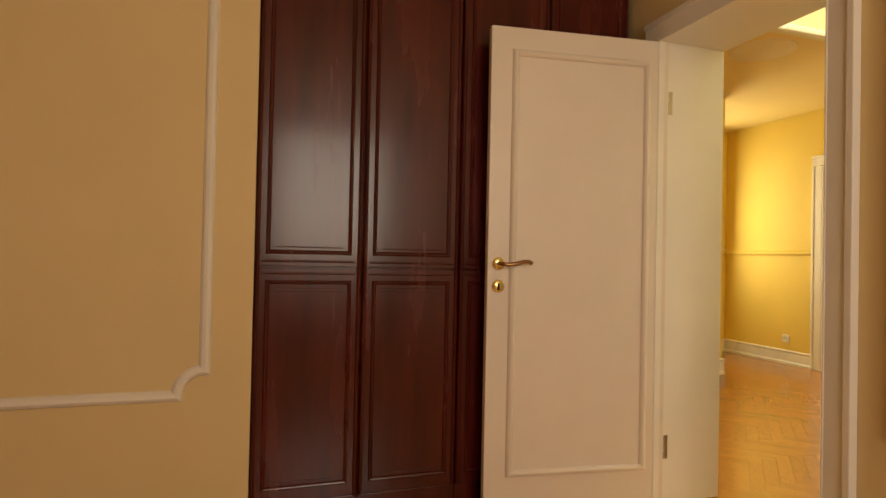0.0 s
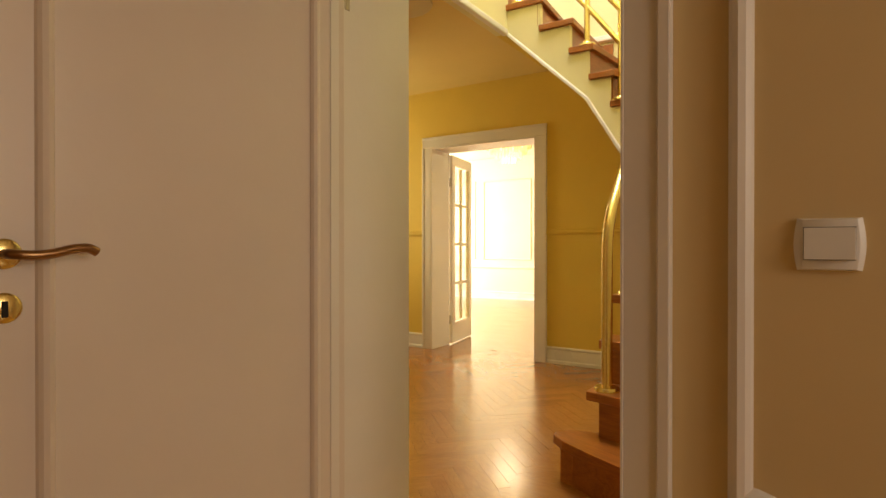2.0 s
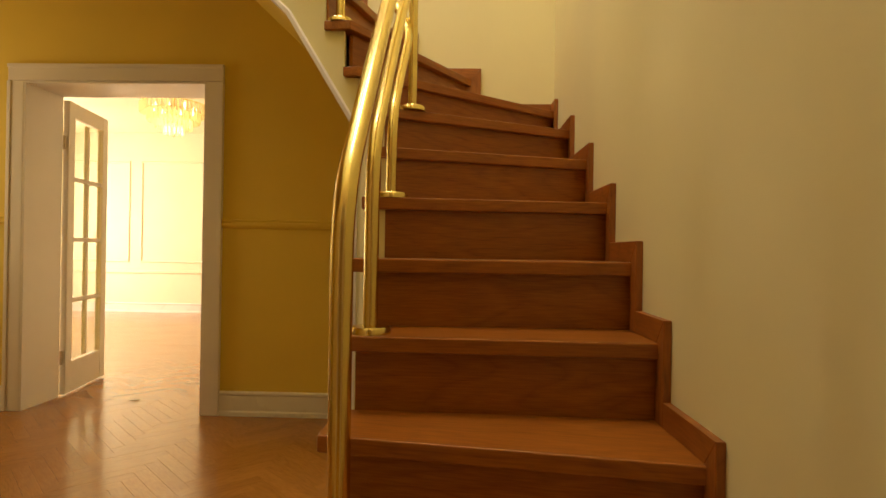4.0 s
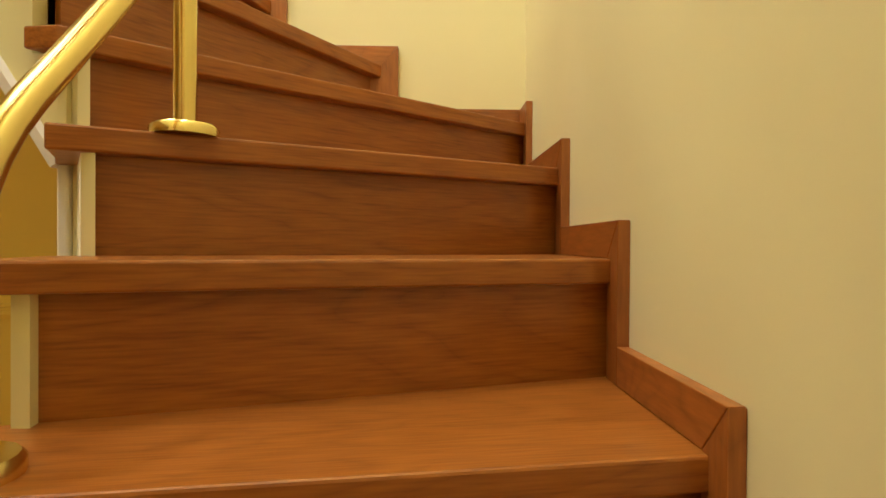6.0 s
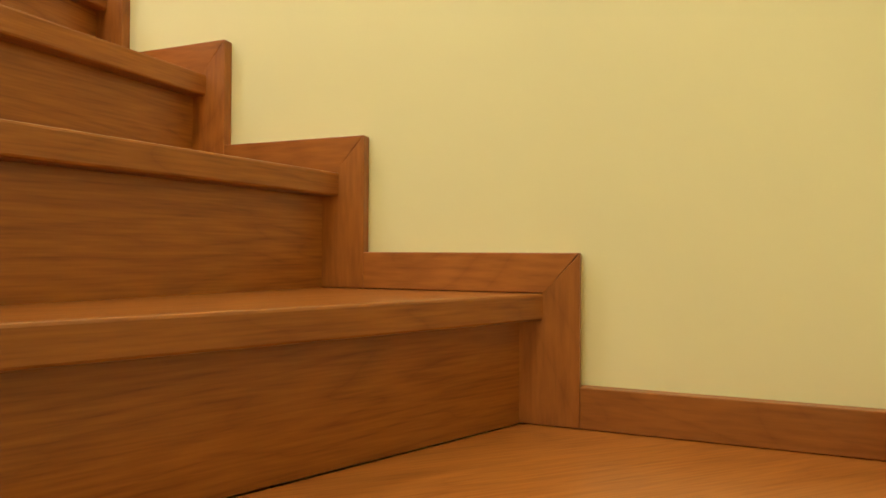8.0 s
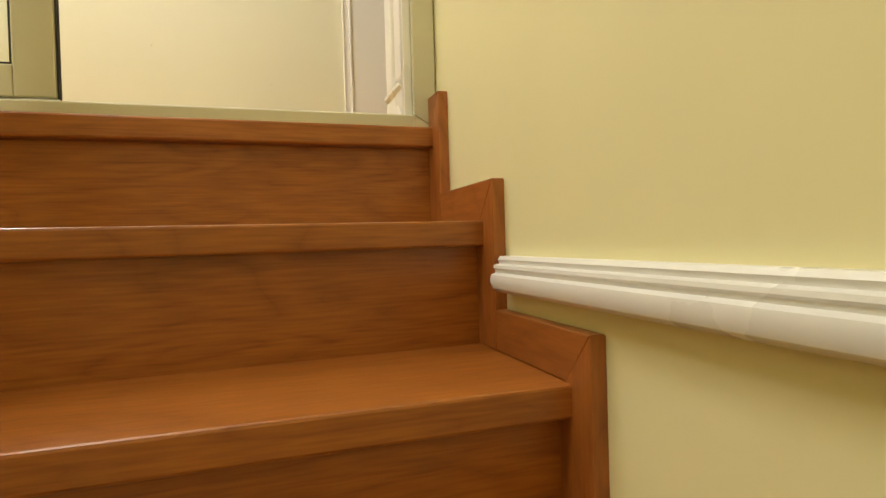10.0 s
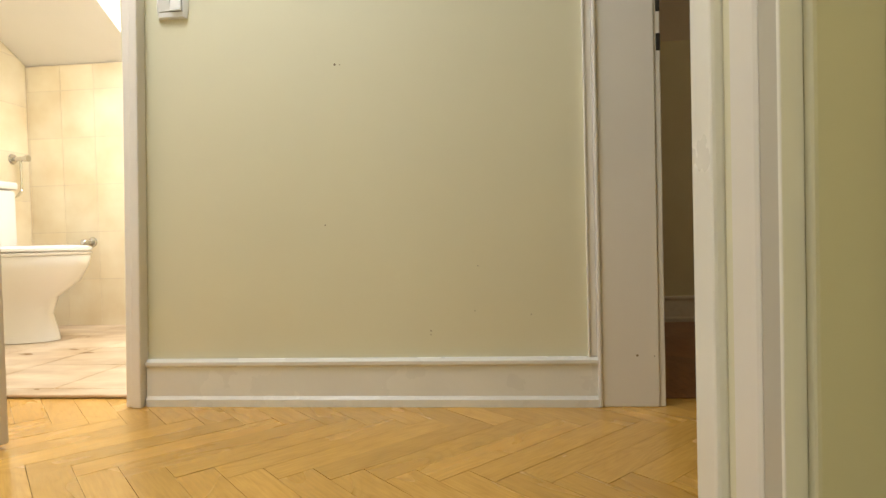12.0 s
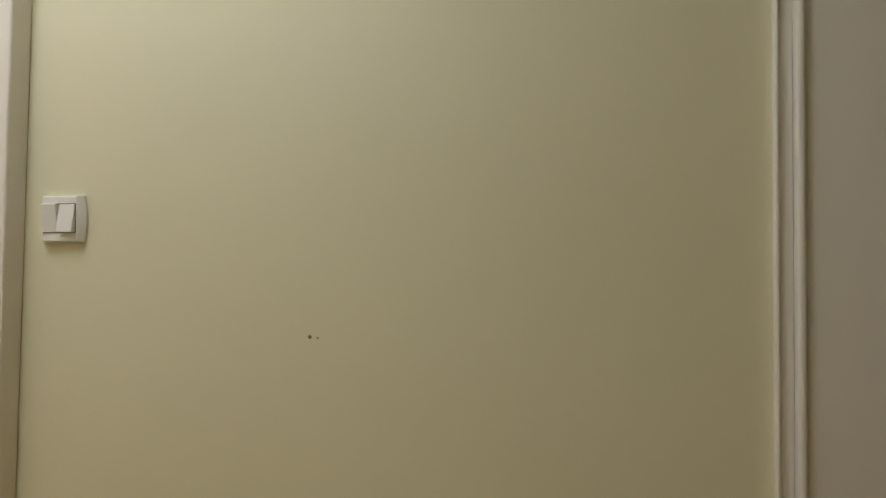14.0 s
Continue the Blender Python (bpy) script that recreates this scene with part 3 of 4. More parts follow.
def skirt_pair(p0, p1, n, out, first=True, level_end=None):
    """p0: the front of the upright on the wall, p1: the front of the next one; out: into the stair."""
    p0, p1, o = Vector((*p0, 0)), Vector((*p1, 0)), Vector((*out, 0)) * SK_T
    d = (p1 - p0).normalized()
    z = n * RISE
    zu = Vector((0, 0, 1))
    lo = (n - 1) * RISE + SK_H
    foot = SK_W if n < 10 else 0.10
    bm = prism([p0 + zu * (lo - SK_H + 0.001), p0 + zu * (z + SK_H), p0 + d * SK_W + zu * (z + 0.001), p0 + d * foot + zu * (z - 0.02), p0 + d * foot + zu * (lo - SK_H + 0.001)], o, 0.0015)
    grained("skirting_upright", bm, M_SKIRT, stairs, p0 + zu * z, (0, 0, 1))
    end = p1 + d * 0.0 if level_end is None else Vector((*level_end, 0))
    bm = prism([p0 + d * 0.0012 + zu * (z + SK_H), end + zu * (z + SK_H), end + zu * (z + 0.001), p0 + d * (SK_W + 0.0012) + zu * (z + 0.001)], o, 0.0015)
    grained("skirting_level", bm, M_SKIRT, stairs, p0 + zu * z, d)


KY = {1: 0.52, 2: 0.80, 3: 1.069, 4: 1.355, 5: 1.579, 6: 1.865, 7: 2.191, 8: 2.568, 9: 3.024}
KX = {10: -0.413, 11: -0.770, 12: -1.061, 13: -1.317, 14: -1.575, 15: -1.832}
for n in range(1, 9):
    skirt_pair((0, KY[n]), (0, KY[n + 1]), n, (-1, 0))
skirt_pair((0, KY[9]), (0, 3.158), 9, (-1, 0))
z9 = 9 * RISE
part("skirting_level", prism([(-0.02, 3.16, z9 + 0.001), (-0.02, 3.16, z9 + SK_H), (KX[10], 3.16, z9 + SK_H), (KX[10], 3.16, z9 + 0.001)], (0, -SK_T, 0), 0.0015), M_SKIRT, stairs)
for n in range(10, 15):
    skirt_pair((KX[n], 3.16), (KX[n + 1], 3.16), n, (0, -1))
skirt_pair((KX[15], 3.16), (-1.90, 3.16), 15, (0, -1))

# brass rails: each starts as a post on a tread and runs on as a rail along the flight
rail_set = tagged(thing("stair_railing", "polished brass tube railing with round flanges on the treads", "railing"))


def flange(x, y, z, parent=None):
    ob = part("flange", lathe([(0.0, 0.0), (0.055, 0.0), (0.055, 0.013), (0.050, 0.019), (0.030, 0.021), (0.0, 0.021)], 24, "Z", (x, y, z)), M_BRASS, parent or rail_set)
    smooth(ob)


LINE = [(-0.758, 1.115, 0.462), (-0.755, 1.48, 0.866), (-0.750, 1.85, 1.262), (-0.745, 2.06, 1.485), (-0.728, 2.26, 1.72), (-0.86, 2.368, 1.93), (-1.09, 2.375, 2.21),
        (-1.28, 2.375, 2.46), (-1.50, 2.375, 2.70), (-1.775, 2.378, 2.95)]


def rail(first, height, radius):
    x, y, z = LINE[first]
    base = (first + 1) * 2 * RISE
    flange(x, y, base)
    path = [(x, y, base), (x, y, z + height)] + [(a, b, c + height) for a, b, c in LINE[first + 1:]]
    ob = part("rail", tube(rounded(path, 0.14, 6), radius, 16), M_BRASS, rail_set)
    smooth(ob, 60)


rail(0, 0.66, 0.024)
rail(1, 0.42, 0.020)
rail(2, 0.20, 0.018)
for x, y, n, top in ((-0.722, 2.275, 8, 2.36), (-1.045, 2.375, 10, 2.80), (-1.27, 2.375, 12, 3.11), (-1.775, 2.378, 14, 3.60)):
    flange(x, y, n * RISE)
    ob = part("post", tube([(x, y, n * RISE), (x, y, top)], 0.019, 16), M_BRASS, rail_set)
    smooth(ob, 60)

# ---- trims and doors of the bedroom and hall ----
casing("door_trim_1", "white painted trim round the bedroom doorway", "y", -0.235, -1, DOOR_L, DOOR_R, DOOR_T, 0.085)
casing("door_trim_2", "white painted trim on the hall side of the doorway", "y", 0.06, 1, DOOR_L, DOOR_R, DOOR_T, 0.085)
lining = tagged(thing("door_lining", "white painted lining of the bedroom doorway", "door frame"), kind="structure")
part("side_board", box((DOOR_L, -0.262, 0), (DOOR_L + 0.014, 0.087, DOOR_T), 0.002), M_WHITE, lining)
part("side_board", box((DOOR_R - 0.004, -0.262, 0), (DOOR_R + 0.001, 0.087, DOOR_T), 0.001), M_WHITE, lining)
part("head_board", box((DOOR_L + 0.014, -0.262, DOOR_T - 0.014), (DOOR_R - 0.004, 0.087, DOOR_T), 0.002), M_WHITE, lining)


def mould_path(pts, normal, mat, parent, scale=1.0, name="panel_moulding"):
    """A closed ring of raised moulding on a flat surface."""
    nrm = Vector(normal)
    bm = bmesh.new()
    n = len(pts)
    P = [Vector(p) for p in pts]
    rings = []
    for i, p in enumerate(P):
        a, b = (p - P[i - 1]).normalized(), (P[(i + 1) % n] - p).normalized()
        sa, sb = a.cross(nrm), b.cross(nrm)
        side = (sa + sb).normalized()
        k = 1.0 / max(0.5, side.dot(sa))
        rings.append([bm.verts.new(p + side * x * k * scale + nrm * y * scale) for x, y in PANEL_MOULD])
    m = len(PANEL_MOULD)
    for i in range(n):
        r, s = rings[i], rings[(i + 1) % n]
        for j in range(m):
            bm.faces.new((r[j], r[(j + 1) % m], s[(j + 1) % m], s[j]))
    return part(name, bm, mat, parent)


def scooped(a0, a1, z0, z1, cut, steps=8):
    """A rectangle whose corners are scooped inwards by quarter rounds with small shoulders."""
    out = []
    for cx, cz, s in ((a0, z0, 0), (a1, z0, 1), (a1, z1, 2), (a0, z1, 3)):
        base = {0: 90, 1: 180, 2: 270, 3: 0}[s]
        arc = []
        for k in range(steps + 1):
            a = radians(base - 90 * k / steps)
            arc.append((cx + cut * math.cos(a), cz + cut * math.sin(a)))
        sh = 0.018
        first, last = arc[0], arc[-1]
        if s == 0:
            arc = [(first[0], first[1] + sh)] + arc + [(last[0] + sh, last[1])]
        elif s == 1:
            arc = [(first[0] - sh, first[1])] + arc + [(last[0], last[1] + sh)]
        elif s == 2:
            arc = [(first[0], first[1] - sh)] + arc + [(last[0] - sh, last[1])]
        else:
            arc = [(first[0] + sh, first[1])] + arc + [(last[0], last[1] - sh)]
        out += arc
    return out


frames = tagged(thing("wall_panel_moulding", "white plaster moulding with scooped corners on the cream wall", "moulding"), kind="structure")
mould_path([(a, -0.235, z) for a, z in scooped(-0.120, 2.3, 0.465, 2.35, 0.125)], (0, -1, 0), M_WHITE, frames)
mould_path([(-1.28, a, z) for a, z in scooped(-3.9, -2.062, 0.522, 2.35, 0.09)], (1, 0, 0), M_WHITE, frames)

base = tagged(thing("baseboard", "white painted baseboards along bedroom, hall and landing walls", "baseboard"), kind="structure")
BASE_TALL = [(a, b * 1.25) for a, b in BASE_PROFILE]
for s, e, o, prof in (((-1.28, -4.2, 0), (-1.28, -1.905, 0), (1, 0, 0), BASE_PROFILE), ((DOOR_R + 0.09, -0.235, 0), (2.6, -0.235, 0), (0, -1, 0), BASE_PROFILE),
                      ((-4.4, 3.352, 0), (-3.286, 3.352, 0), (0, -1, 0), BASE_TALL), ((-1.957, 3.352, 0), (-0.962, 3.352, 0), (0, -1, 0), BASE_TALL),
                      ((-3.3, 0.06, 0), (-3.3, 1.05, 0), (1, 0, 0), BASE_TALL), ((-3.3, 2.021, 0), (-3.3, 2.245, 0), (1, 0, 0), BASE_TALL), ((-3.5, 2.245, 0), (-3.28, 2.245, 0), (0, 1, 0), BASE_TALL),
                      ((-4.4, 2.245, 0), (-4.4, 3.352, 0), (1, 0, 0), BASE_TALL),
                      ((-7.0, 8.5, 0), (-0.9, 8.5, 0), (0, -1, 0), BASE_TALL),
                      ((-2.87, 2.006, 2.97), (-2.87, 3.132, 2.97), (1, 0, 0), BASE_PROFILE),
                      ((-2.10, 3.112, 2.97), (-1.952, 3.112, 2.97), (0, -1, 0), BASE_PROFILE),
                      ((-4.14, 2.42, 2.97), (-4.14, 5.2, 2.97), (1, 0, 0), BASE_PROFILE)):
    part("length", run_profile(prof, s, e, o), M_BASE, base)
dado = tagged(thing("chair_rail", "slim painted chair rails on the hall and living room walls", "chair rail"), kind="structure")
for s, e, o, z in (((-4.4, 3.352), (-3.286, 3.352), (0, -1, 0), 1.16), ((-1.957, 3.352), (-0.962, 3.352), (0, -1, 0), 1.16), ((-3.3, 0.06), (-3.3, 1.05), (1, 0, 0), 1.16), ((-3.3, 2.021), (-3.3, 2.245), (1, 0, 0), 1.16),
                   ((-3.5, 2.245), (-3.28, 2.245), (0, 1, 0), 1.16), ((-7.0, 8.5), (-0.9, 8.5), (0, -1, 0), 0.62)):
    part("length", run_profile(CHAIR_RAIL, (*s, z), (*e, z), o), M_HALL if z > 1 else M_LIVING, dado)
for a in (-6.6, -5.4, -4.2, -3.0):
    mould_path([(a, 8.5, 0.78), (a + 1.0, 8.5, 0.78), (a + 1.0, 8.5, 2.3), (a, 8.5, 2.3)], (0, -1, 0), M_LIVING, dado, 0.8)

upper_rail = tagged(thing("stair_wall_rail", "white grooved moulding running level along the stairwell wall", "moulding"), kind="structure")
RAIL = [(0, -0.027), (0.020, -0.027), (0.029, -0.021), (0.033, -0.010), (0.031, -0.001), (0.024, 0.002), (0.024, 0.006), (0.027, 0.009), (0.026, 0.013), (0.018, 0.015),
        (0.018, 0.018), (0.020, 0.021), (0.016, 0.026), (0, 0.026)]
smooth(part("length", run_profile(RAIL, (-1.562, 3.16, 2.691), (-0.001, 3.16, 2.691), (0, -1, 0)), M_BASE, upper_rail), 35)

# the white bedroom door, standing open against the wardrobe
door = tagged(thing("door_1", "white painted panel door standing wide open into the bedroom", "door", (-1.098, -0.205, 0), turn=-96.9), kind="structure")
LEAF = 0.80


def local(bm, ob):
    bmesh.ops.transform(bm, matrix=ob.matrix_basis, verts=bm.verts)
    return bm


part("leaf", local(box((0.004, -0.020, 0.008), (LEAF, 0.020, 1.99), 0.003), door), M_DOOR, door)
for side in (1, -1):
    pts = [(0.105, 0.020 * side, 0.165), (LEAF - 0.105, 0.020 * side, 0.165), (LEAF - 0.105, 0.020 * side, 1.885), (0.105, 0.020 * side, 1.885)]
    ring = mould_path([door.matrix_basis @ Vector(p) for p in pts], (door.matrix_basis.to_3x3() @ Vector((0, side, 0))), M_DOOR, door, 0.75)


def lever_set(parent, x, z, face, way, metal, grip):
    """A lever on a round rose and a keyhole rose below it, on the face y = face of a door's own space."""
    s = 1 if face > 0 else -1
    for dz, nm in ((0, "rose"), (-0.092, "key_rose")):
        ob = part(nm, local(lathe([(0.0, face), (0.026, face), (0.026, face + 0.006 * s), (0.021, face + 0.010 * s), (0.0, face + 0.010 * s)], 24, "Y", (x, 0, z + dz)), parent), metal, parent)
        smooth(ob)
    ob = part("keyhole", local(box((x - 0.005, min(face, face + 0.012 * s), z - 0.108), (x + 0.005, max(face, face + 0.012 * s), z - 0.080), 0.002), parent), M_DARK, parent)
    path = [(x, face + 0.008 * s, z), (x, face + 0.045 * s, z), (x + 0.03 * way, face + 0.052 * s, z - 0.003), (x + 0.06 * way, face + 0.052 * s, z), (x + 0.09 * way, face + 0.050 * s, z + 0.009),
            (x + 0.115 * way, face + 0.048 * s, z + 0.010), (x + 0.128 * way, face + 0.046 * s, z + 0.002)]
    ob = part("lever", local(tube(rounded(path, 0.02, 5), 0.0085, 12), parent), grip, parent)
    smooth(ob, 60)


lever_set(door, LEAF - 0.045, 1.018, 0.020, -1, M_BRASS, M_BRONZE)
lever_set(door, LEAF - 0.045, 1.018, -0.020, -1, M_BRASS, M_BRONZE)
for z in (0.243, 1.726):
    ob = part("hinge", lathe([(0.0, z - 0.05), (0.0105, z - 0.05), (0.0105, z - 0.018), (0.009, z - 0.017), (0.009, z - 0.015), (0.0105, z - 0.014), (0.0105, z + 0.014), (0.009, z + 0.015), (0.009, z + 0.017), (0.0105, z + 0.018), (0.0105, z + 0.05), (0.0, z + 0.05)], 12, "Z",
                             (-1.090, -0.212, 0)), M_STEEL, door)
    part("hinge_leaf", box((-1.081, -0.205, z - 0.05), (-1.0795, -0.190, z + 0.05)), M_STEEL, door)

# built-in mahogany wardrobe: four tall units, each with an upper and a lower door
X0 = -1.300


def wardrobe_unit(y0, y1):
    w = thing("wardrobe", "tall glossy dark mahogany wardrobe unit with moulded doors", "wardrobe", (X0, (y0 + y1) / 2, 0), "built-in wardrobe units")
    part("carcass", box((-1.88, y0 + 0.001, 0.0), (X0 - 0.022, y1 - 0.001, 2.598)), M_MAHOG, w)
    part("plinth", box((X0 - 0.02, y0 + 0.001, 0.0), (X0 - 0.008, y1 - 0.001, 0.085), 0.002), M_MAHOG, w)
    for nm, z0, z1 in (("lower_door", 0.09, 0.985), ("upper_door", 0.992, 2.59)):
        d = part(nm, box((X0 - 0.021, y0 + 0.003, z0), (X0, y1 - 0.003, z1), 0.002), M_MAHOG, w)
        a, b, c, e = y0 + 0.05, y1 - 0.05, z0 + 0.055, z1 - 0.055
        ring = [(a, c), (b, c), (b, e), (a, e)]
        mould_path([(X0, p, q) for p, q in ring], (1, 0, 0), M_MAHOG, d, 0.40, "door_moulding")
        for q in (e - 0.020, c + 0.020) if nm == "upper_door" else (e - 0.020, c + 0.020, e - 0.034):
            part("panel_bead", tube([(X0, a + 0.03, q), (X0, b - 0.03, q)], 0.0025, 6), M_MAHOG, d)
    for y in (y0 + 0.012, y1 - 0.012):
        part("edge_bead", tube([(X0 + 0.001, y, 0.09), (X0 + 0.001, y, 2.59)], 0.008, 8), M_MAHOG, w)
    for z in (0.965, 1.012):
        part("cross_bead", tube([(X0, y0 + 0.03, z), (X0, y1 - 0.03, z)], 0.005, 6), M_MAHOG, w)
    return w


for k in range(4):
    wardrobe_unit(-1.90 + 0.41 * k, -1.90 + 0.41 * (k + 1))


# ---- switches and sockets ----
def switch_plate(at, turn, rockers, size, label):
    """Built facing +x in its own space, with bowed sides; turn about z."""
    s = thing("light_switch", label, "light switch", at, turn=turn)
    h, w = size / 2, size * 0.575
    bow = [(w * (0.90 + 0.10 * math.cos(math.pi * k / 10 - math.pi / 2)), -h + 2 * h * k / 10) for k in range(11)]
    rim = bow + [(-y, z) for y, z in reversed(bow)]
    bm = bmesh.new()
    rings = [[bm.verts.new((x, y * k, z * m)) for y, z in rim] for x, k, m in ((0.0, 1.0, 1.0), (0.004, 1.0, 1.0), (0.010, 0.86, 0.97), (0.0115, 0.80, 0.94))]
    for r, q in zip(rings, rings[1:]):
        for k in range(len(rim)):
            bm.faces.new((r[k], r[(k + 1) % len(rim)], q[(k + 1) % len(rim)], q[k]))
    bm.faces.new(rings[0][::-1])
    bm.faces.new(rings[-1])
    smooth(part("frame", local(bm, s), M_PLASTIC, s), 30)
    y1, z0, z1 = w * 0.72, -h * 0.60, h * 0.66
    part("gap", local(box((0.0116, -y1, z0), (0.0120, y1, z1)), s), M_DARK, s)
    step = 2 * y1 / rockers
    for k in range(rockers):
        y0 = -y1 + k * step
        low, top = (0.0135, 0.0195) if k % 2 == 0 and rockers > 1 else (0.0195, 0.0135)
        part("rocker", local(prism([(0.0121, y0 + 0.0006, z0 + 0.001), (low, y0 + 0.0006, z0 + 0.001), (top, y0 + 0.0006, z1 - 0.001), (0.0121, y0 + 0.0006, z1 - 0.001)],
                                   (0, step - 0.0012, 0), 0.0008), s), M_PLASTIC, s)
    return s


switch_plate((0.008, -0.235, 1.034), -90, 1, 0.086, "white square light switch on the cream bedroom wall")
switch_plate((-2.87, 2.1045, 3.983), 0, 2, 0.072, "white double rocker light switch on the landing wall")
wide = thing("light_switch", "wide grey-beige double light switch on the yellow hall wall", "light switch", (-3.30, 2.152, 1.002))
part("frame", box((-3.30, 2.088, 0.966), (-3.291, 2.216, 1.038), 0.004), M_GREYPLATE, wide)
for y in (2.096, 2.154):
    part("rocker", box((-3.2908, y, 0.974), (-3.285, y + 0.054, 1.030), 0.002), M_GREYPLATE, wide)


def socket(at, turn, label):
    s = thing("wall_socket", label, "socket", at, turn=turn)
    part("plate", local(box((0, -0.041, -0.041), (0.009, 0.041, 0.041), 0.004), s), M_PLASTIC, s)
    ring = part("cup", local(lathe([(0.0, 0.0095), (0.019, 0.0095), (0.021, 0.014), (0.026, 0.014), (0.026, 0.009), (0.0, 0.009)], 24, "X"), s), M_PLASTIC, s)
    for y in (-0.009, 0.009):
        part("contact", local(lathe([(0.0, 0.0096), (0.003, 0.0096), (0.003, 0.011), (0.0, 0.011)], 8, "X", (0, y, 0)), s), M_DARK, s)
    return s


socket((-3.58, 3.352, 0.265), -90, "small white socket low on the yellow hall wall")
socket((-4.14, 4.06, 3.222), 0, "white socket low on the wall of the dark room")

# plaster rose on the hall ceiling
rose = thing("ceiling_rose", "round cream plaster rose on the hall ceiling", "ceiling rose", (-2.22, 1.53, 2.58))
smooth(part("rose", lathe([(0.0, 2.545), (0.05, 2.545), (0.07, 2.556), (0.10, 2.552), (0.13, 2.562), (0.16, 2.558), (0.19, 2.568), (0.215, 2.570), (0.22, 2.58), (0.0, 2.58)], 40, "Z", (-2.22, 1.53, 0)),
            M_CEIL, rose), 50)

# ---- the living room doorway ----
casing("door_trim_3", "pale painted trim round the living room doorway", "y", 3.352, -1, -3.186, -2.057, 2.015, 0.10)
lining = tagged(thing("door_lining", "pale painted lining of the living room doorway", "door frame"), kind="structure")
part("side_board", box((-3.188, 3.33, 0), (-3.172, 3.655, 2.013), 0.002), M_WHITE, lining)
part("side_board", box((-2.071, 3.33, 0), (-2.055, 3.655, 2.013), 0.002), M_WHITE, lining)
part("head_board", box((-3.172, 3.33, 1.999), (-2.071, 3.655, 2.013), 0.002), M_WHITE, lining)
casing("door_trim_6", "pale painted trim round the closed hall door", "x", -3.3, 1, 1.14, 1.93, 2.02, 0.09)
shut = tagged(thing("door_5", "white painted panel door, closed, in the yellow hall wall", "door", (-3.36, 1.14, 0)), kind="structure")
part("leaf", box((-3.40, 1.143, 0.008), (-3.36, 1.927, 2.017), 0.003), M_DOOR, shut)
mould_path([(-3.36, 1.245, 0.165), (-3.36, 1.825, 0.165), (-3.36, 1.825, 1.905), (-3.36, 1.245, 1.905)], (1, 0, 0), M_DOOR, shut, 0.75)
gd = tagged(thing("door_2", "white glazed door leaf with eight panes standing open", "door", (-3.165, 3.675, 0), turn=100.5), kind="structure")
W2, H2 = 0.60, 1.985


def bar(lo, hi, name="rail", bevel=0.003):
    return part(name, local(box(lo, hi, bevel), gd), M_WHITE, gd)


bar((0.0, -0.019, 0.012), (0.085, 0.019, H2), "stile")
bar((W2 - 0.085, -0.019, 0.012), (W2, 0.019, H2), "stile")
bar((0.0855, -0.018, 0.012), (W2 - 0.0855, 0.018, 0.22))
bar((0.0855, -0.018, H2 - 0.10), (W2 - 0.0855, 0.018, H2))
rows_z = [0.22 + (H2 - 0.32) * k / 4 for k in range(5)]
for z in rows_z[1:4]:
    bar((0.0855, -0.014, z - 0.014), (W2 - 0.0855, 0.014, z + 0.014), "glazing_bar")
for z0, z1 in zip(rows_z, rows_z[1:]):
    bar((W2 / 2 - 0.013, -0.0135, z0 + 0.0145), (W2 / 2 + 0.013, 0.0135, z1 - 0.0145), "glazing_bar")
    for x0, x1 in ((0.086, W2 / 2 - 0.0135), (W2 / 2 + 0.0135, W2 - 0.086)):
        pane = part("pane", local(box((x0, -0.002, z0 + 0.012), (x1, 0.002, z1 - 0.012)), gd), M_GLASS, gd)
        pane.visible_shadow = False
for z in (0.26, 1.70):
    part("hinge", lathe([(0.0, z - 0.045), (0.010, z - 0.045), (0.010, z + 0.045), (0.0, z + 0.045)], 12, "Z", (-3.168, 3.665, 0)), M_STEEL, gd)

# living room windows: frames, panes and what lies beyond
for k, (y0, y1, z0, z1) in enumerate(((4.4, 5.6, 0.7, 2.3), (6.4, 7.9, 0.1, 2.3))):
    wdw = tagged(thing("window_%d" % (k + 1), "white framed living room window", "window"), kind="structure")
    for a, b, c, d in ((y0, y0 + 0.07, z0, z1), (y1 - 0.07, y1, z0, z1), ((y0 + y1) / 2 - 0.05, (y0 + y1) / 2 + 0.05, z0 + 0.07, z1 - 0.07)):
        part("stile", box((-7.13, a, c), (-7.07, b, d), 0.004), M_WHITE, wdw)
    for c, d in ((z0, z0 + 0.07), (z1 - 0.07, z1)):
        part("rail", box((-7.13, y0 + 0.071, c), (-7.07, y1 - 0.071, d), 0.004), M_WHITE, wdw)
    pane = part("pane", box((-7.103, y0 + 0.06, z0 + 0.06), (-7.098, y1 - 0.06, z1 - 0.06)), M_GLASS, wdw)
    pane.visible_shadow = False
wdw = tagged(thing("window_3", "white framed bedroom window", "window"), kind="structure")
for a, b, c, d in ((-1.75, -1.68, 1.0, 2.3), (-0.72, -0.65, 1.0, 2.3), (-1.235, -1.165, 1.07, 2.23)):
    part("stile", box((2.66, a, c), (2.72, b, d), 0.004), M_WHITE, wdw)
for c, d in ((1.0, 1.07), (2.23, 2.3)):
    part("rail", box((2.66, -1.679, c), (2.72, -0.721, d), 0.004), M_WHITE, wdw)
pane = part("pane", box((2.688, -1.69, 1.06), (2.692, -0.71, 2.24)), M_GLASS, wdw)
pane.visible_shadow = False
part("ceiling_beam", box((-7.0, 5.2, 2.60), (-4.7, 5.45, 2.749)), M_LIVING, tagged(thing("ceiling_beam", "low yellow ceiling beam in the living room", "beam"), kind="structure"))

